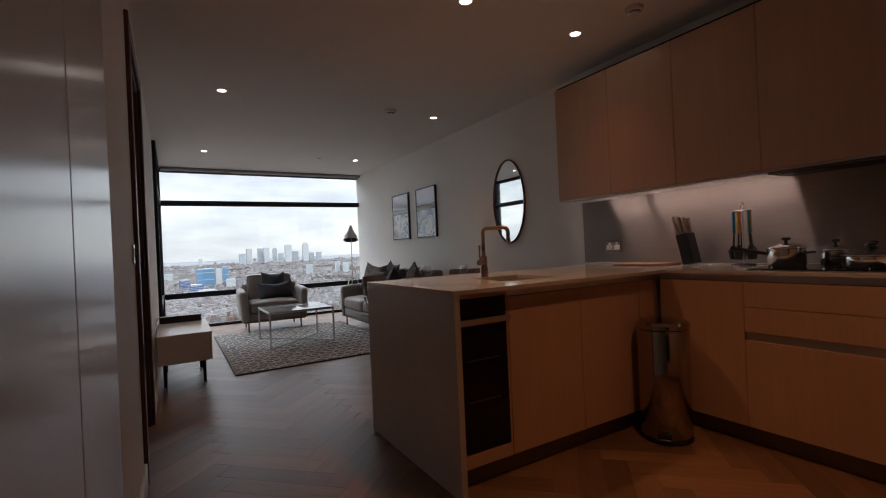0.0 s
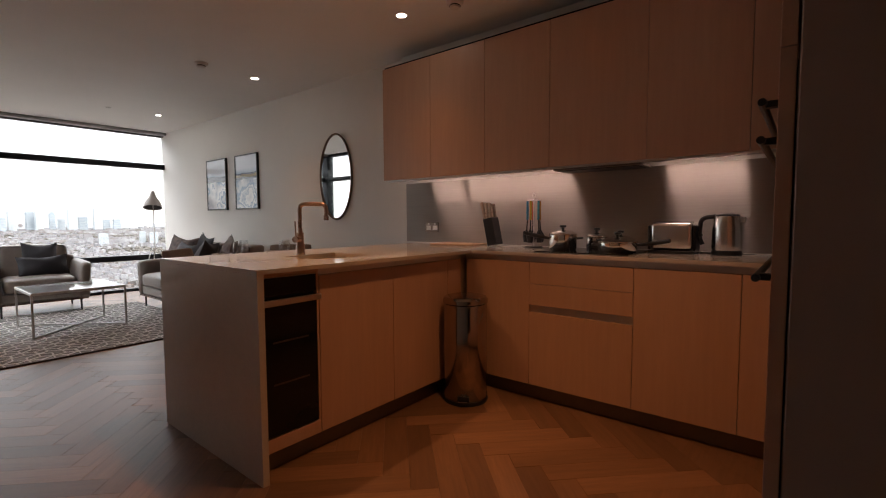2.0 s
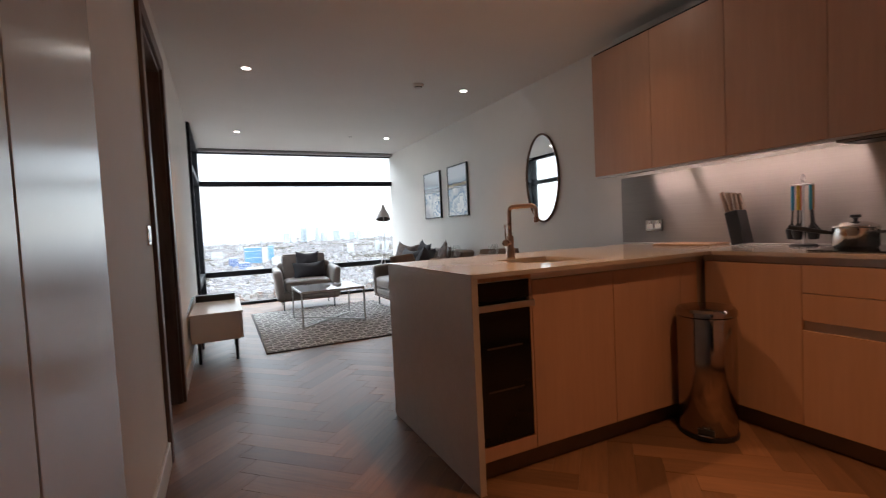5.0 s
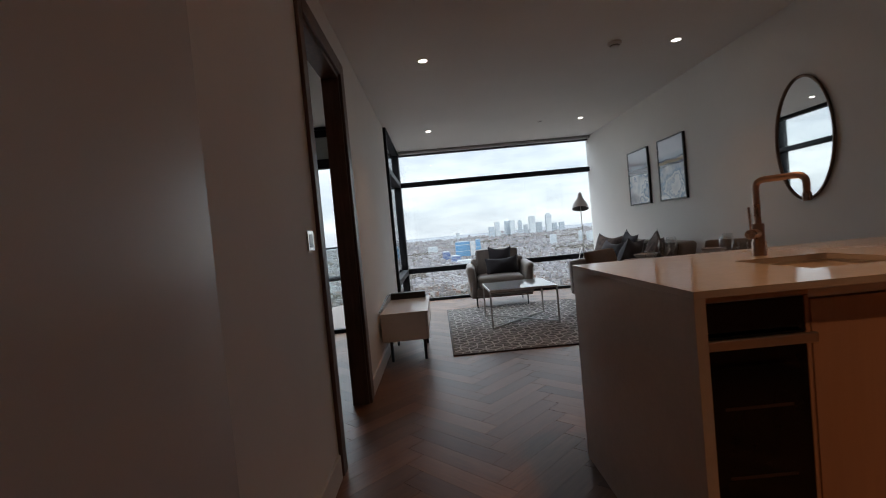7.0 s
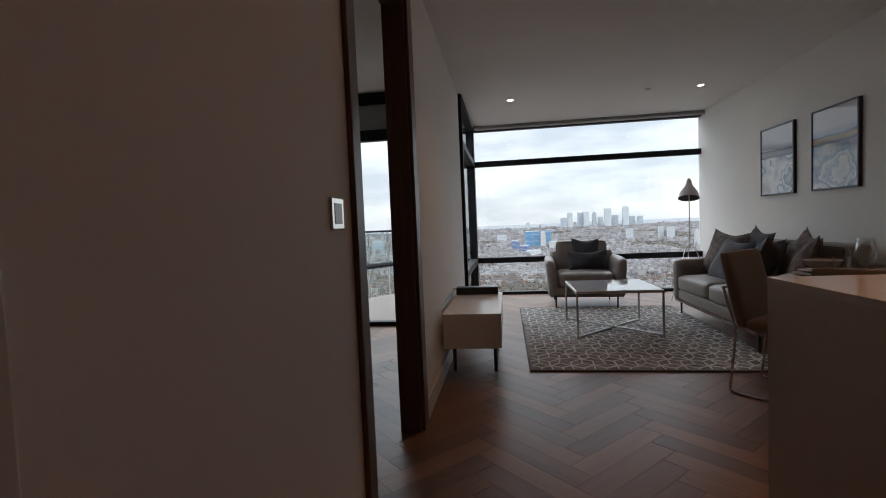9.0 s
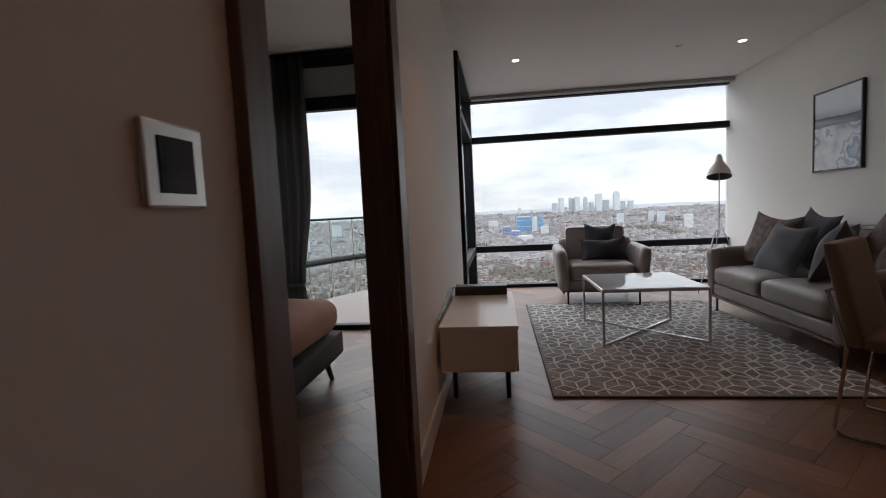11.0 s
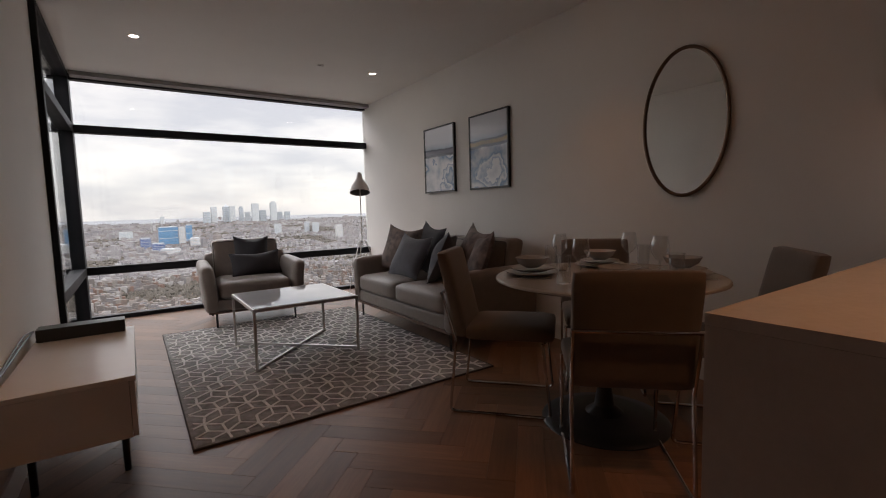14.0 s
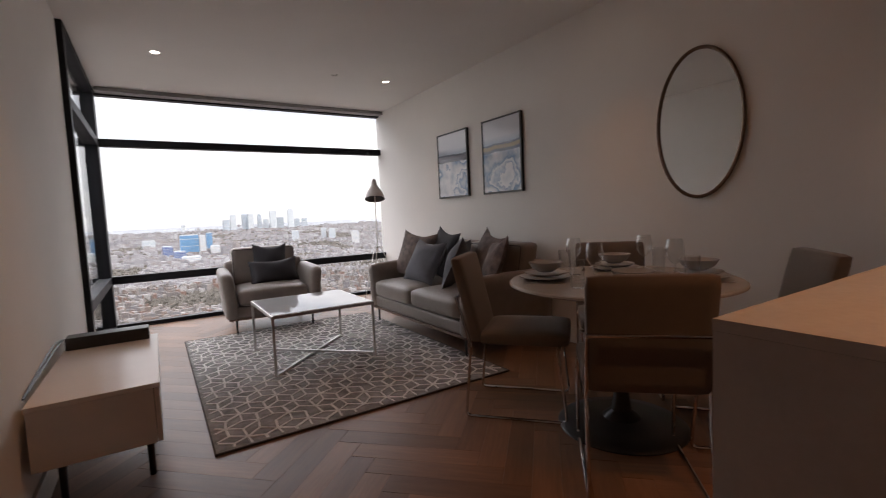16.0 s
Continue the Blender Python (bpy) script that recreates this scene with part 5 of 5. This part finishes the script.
# ---- bedroom seen through the doorway ----
bed = thing("bed", "bed with peach linen cover and a dark upholstered base", "bed", pose(-1.78, 5.30, 0))
part("base", soft_box(bmesh.new(), 0, 0, 0.16, 1.80, 2.0, 0.33, 0.03), BEDBASE, bed, smooth=60)
bm = soft_box(bmesh.new(), 0.01, 0.02, 0.325, 1.79, 1.99, 0.56, 0.10, 0.03, 26)
for v in bm.verts:
    v.co += Vector((0.01, 0.01, 0.014)) * noise.noise((v.co.x * 3 + v.co.z * 2, v.co.y * 7, v.co.z * 5))
part("cover", bm, LINEN, bed, smooth=60)
for x in (0.10, 1.70):
    for y in (0.12, 1.88):
        part("leg", tube(bmesh.new(), [(x, y, 0.165), (x + 0.03, y + 0.03, 0.0)], [0.026, 0.014], 12), WALNUT, bed)


def curtain(x0, x1, z0, z1):
    bm = bmesh.new()
    n, rows = 70, 12
    grid = []
    for j in range(rows + 1):
        v = j / rows
        pinch = 1 - 0.42 * math.exp(-((v - 0.18) / 0.22) ** 2)
        row = []
        for i in range(n + 1):
            u = i / n
            xc = x0 + (x1 - x0) * 0.58
            x = xc + (x0 + (x1 - x0) * u - xc) * pinch
            y = 0.05 * math.sin(u * 2 * math.pi * 8) * (0.6 + 0.4 * v) + 0.012 * math.sin(u * 31 + v * 4)
            row.append(bm.verts.new((x, y, z0 + (z1 - z0) * v)))
        grid.append(row)
    for a, b in zip(grid, grid[1:]):
        for i in range(n):
            bm.faces.new((a[i], a[i + 1], b[i + 1], b[i]))
    bmesh.ops.solidify(bm, geom=bm.faces[:], thickness=0.004)
    return bm


cu = thing("curtain", "long dark grey curtain tied back at the bedroom window", "curtain", pose(0, Y_BED - 0.12, 0))
part("cloth", curtain(-1.30, -0.60, 0.02, 2.55), CURTAIN, cu, smooth=60)
part("track", bx(X_BED + 0.01, -0.02, 2.555, XL - WALL_T - 0.01, 0.02, 2.585), FRAME_BLACK, cu)
part("tie_band", bx(-1.135, -0.062, 0.46, -0.70, 0.062, 0.49, 0.01), CURTAIN, cu)

# terrace with a curved glass balustrade
terrace = thing("terrace", "curved timber terrace with a glass balustrade", "terrace", pose(0, 0, 0), kind="structure")
arc = [(0.7 - 2.3 * math.sin(a), 8.62 + 3.2 * math.cos(a)) for a in np.linspace(0.12, 1.56, 31)]
bm = bmesh.new()
lo = [bm.verts.new((x, y, -0.02)) for x, y in arc] + [bm.verts.new((arc[-1][0], 8.62, -0.02)), bm.verts.new((arc[0][0], 8.62, -0.02))]
f = bm.faces.new(lo)
r = bmesh.ops.extrude_face_region(bm, geom=[f])
bmesh.ops.translate(bm, vec=(0, 0, -0.3), verts=[v for v in r["geom"] if isinstance(v, bmesh.types.BMVert)])
part("deck", bm, DECK, terrace)
for i in range(0, 30, 3):
    bm = bmesh.new()
    seg = arc[i:i + 4]
    inner = [bm.verts.new((x, y, z)) for z in (-0.01, 1.06) for x, y in seg]
    k = len(seg)
    for j in range(k - 1):
        bm.faces.new((inner[j], inner[j + 1], inner[k + j + 1], inner[k + j]))
    bmesh.ops.solidify(bm, geom=bm.faces[:], thickness=0.012)
    g = part("pane", bm, GREENGLASS, terrace)
    g.visible_shadow = False
    part("post", tube(bmesh.new(), [(*seg[0], -0.02), (*seg[0], 1.06)], 0.012, 8), STEEL, terrace)
part("handrail", tube(bmesh.new(), [(x, y, 1.07) for x, y in arc], 0.016, 8), FRAME_BLACK, terrace, smooth=True)
part("mid_rail", tube(bmesh.new(), [(x, y, 0.50) for x, y in arc], 0.045, 8), FRAME_BLACK, terrace, smooth=True)

# ---- herringbone floor, plank by plank ----
PL, PW, PT = 0.60, 0.12, 0.012
floor = structure("floor", bx(X_BED - 0.1, Y_END - 0.1, -0.30, XR + 0.1, Y_BED + 0.09, -PT), GROUT, "oak herringbone parquet floor", "floor")
b2 = structure("floor_bay", bx(XL - 0.15, Y_BED + 0.09, -0.30, XR + 0.1, YW + 0.1, -PT), GROUT, "oak herringbone parquet floor", "floor")


def clip(poly, axis, value, keep_less):
    res = []
    for a, b in zip(poly, poly[1:] + poly[:1]):
        ia, ib = (a[axis] <= value) == keep_less, (b[axis] <= value) == keep_less
        if ia:
            res.append(a)
        if ia != ib:
            t = (value - a[axis]) / (b[axis] - a[axis])
            res.append((a[0] + t * (b[0] - a[0]), a[1] + t * (b[1] - a[1])))
    return res


def plank_mesh(poly, name):
    """A prism with slightly sunk edges; the polygon is in the plank's own frame."""
    cx = sum(p[0] for p in poly) / len(poly)
    cy = sum(p[1] for p in poly) / len(poly)
    verts, n = [], len(poly)
    for inset, z in ((0.0006, -PT + 0.001), (0.0006, -0.0010), (0.0020, 0.0)):
        for x, y in poly:
            d = math.hypot(x - cx, y - cy)
            verts.append((x - (x - cx) / d * inset * 1.3, y - (y - cy) / d * inset * 1.3, z))
    faces = [tuple(range(2 * n, 3 * n))]
    for k in (0, 1):
        faces += [(k * n + i, k * n + (i + 1) % n, (k + 1) * n + (i + 1) % n, (k + 1) * n + i) for i in range(n)]
    me = bpy.data.meshes.new(name)
    me.from_pydata(verts, [], faces)
    me.materials.append(OAK)
    return me


FULL = plank_mesh([(0, 0), (PL, 0), (PL, PW), (0, PW)], "plank")
rest, count = [], 0
turn45 = Matrix.Rotation(radians(45), 4, "Z")
origin = Matrix.Translation((2.42, 5.0, 0))
for i in range(-75, 76):
    for j in range(-16, 17):
        # the usual herringbone cell: one plank along u and one along v, shifted by a plank's width each row
        for kind in (0, 1):
            u, v = (i * PW + j * 2 * PL * 0.5, i * PW - j * 2 * PL * 0.5)
            m = origin @ turn45 @ Matrix.Translation((u, v, 0))
            m = m @ (Matrix.Identity(4) if kind == 0 else Matrix.Translation((PL + PW, PW - PL, 0)) @ Matrix.Rotation(radians(90), 4, "Z"))
            corners = [m @ Vector((*c, 0)) for c in ((0, 0), (PL, 0), (PL, PW), (0, PW))]
            c = sum(corners, Vector()) / 4
            y1 = YW - 0.03 if c.x > XL - 0.10 else Y_BED + 0.01
            if c.y > y1 + 0.4 or c.y < Y_END - 0.3 or c.x < X_BED - 0.3 or c.x > XR + 0.3:
                continue
            if c.x < XL - 0.1 and (c.y < 4.6 or c.x < -1.9):
                continue
            whole = all(X_BED <= p.x <= XR and Y_END <= p.y <= y1 for p in corners)
            poly = [(p.x, p.y) for p in corners]
            if not whole:
                for ax, val, less in ((0, XR, True), (1, y1, True), (1, Y_END, False)):
                    poly = clip(poly, ax, val, less) if poly else poly
                if len(poly) < 3:
                    continue
                inv = m.inverted()
                local = [tuple((inv @ Vector((*p, 0))).xy) for p in poly]
                area = abs(sum(a[0] * b[1] - b[0] * a[1] for a, b in zip(local, local[1:] + local[:1]))) / 2
                if area < 0.0012:
                    continue
            near = XL < c.x < 3.7 and 2.6 < c.y < 8.2
            me = FULL if whole else plank_mesh(local, "plank")
            if near and count < 300:
                ob = new("plank", me)
                ob.parent = floor
                ob.matrix_basis = m
                count += 1
            else:
                rest.append((me, m))
verts, faces = [], []
for me, m in rest:
    k = len(verts)
    verts += [tuple(m @ v.co) for v in me.vertices]
    faces += [tuple(k + q for q in p.vertices) for p in me.polygons]
me = bpy.data.meshes.new("plank_rest")
me.from_pydata(verts, [], faces)
OAK_REST = OAK.copy()
tree = OAK_REST.node_tree
geo = tree.nodes.new("ShaderNodeNewGeometry")
for link in list(tree.links):
    if link.from_node.bl_idname == "ShaderNodeObjectInfo":
        tree.links.new(geo.outputs["Random Per Island"], link.to_socket)
me.materials.append(OAK_REST)
ob = new("planks", me)
ob.parent = floor
tagged(ob, kind="stuff")
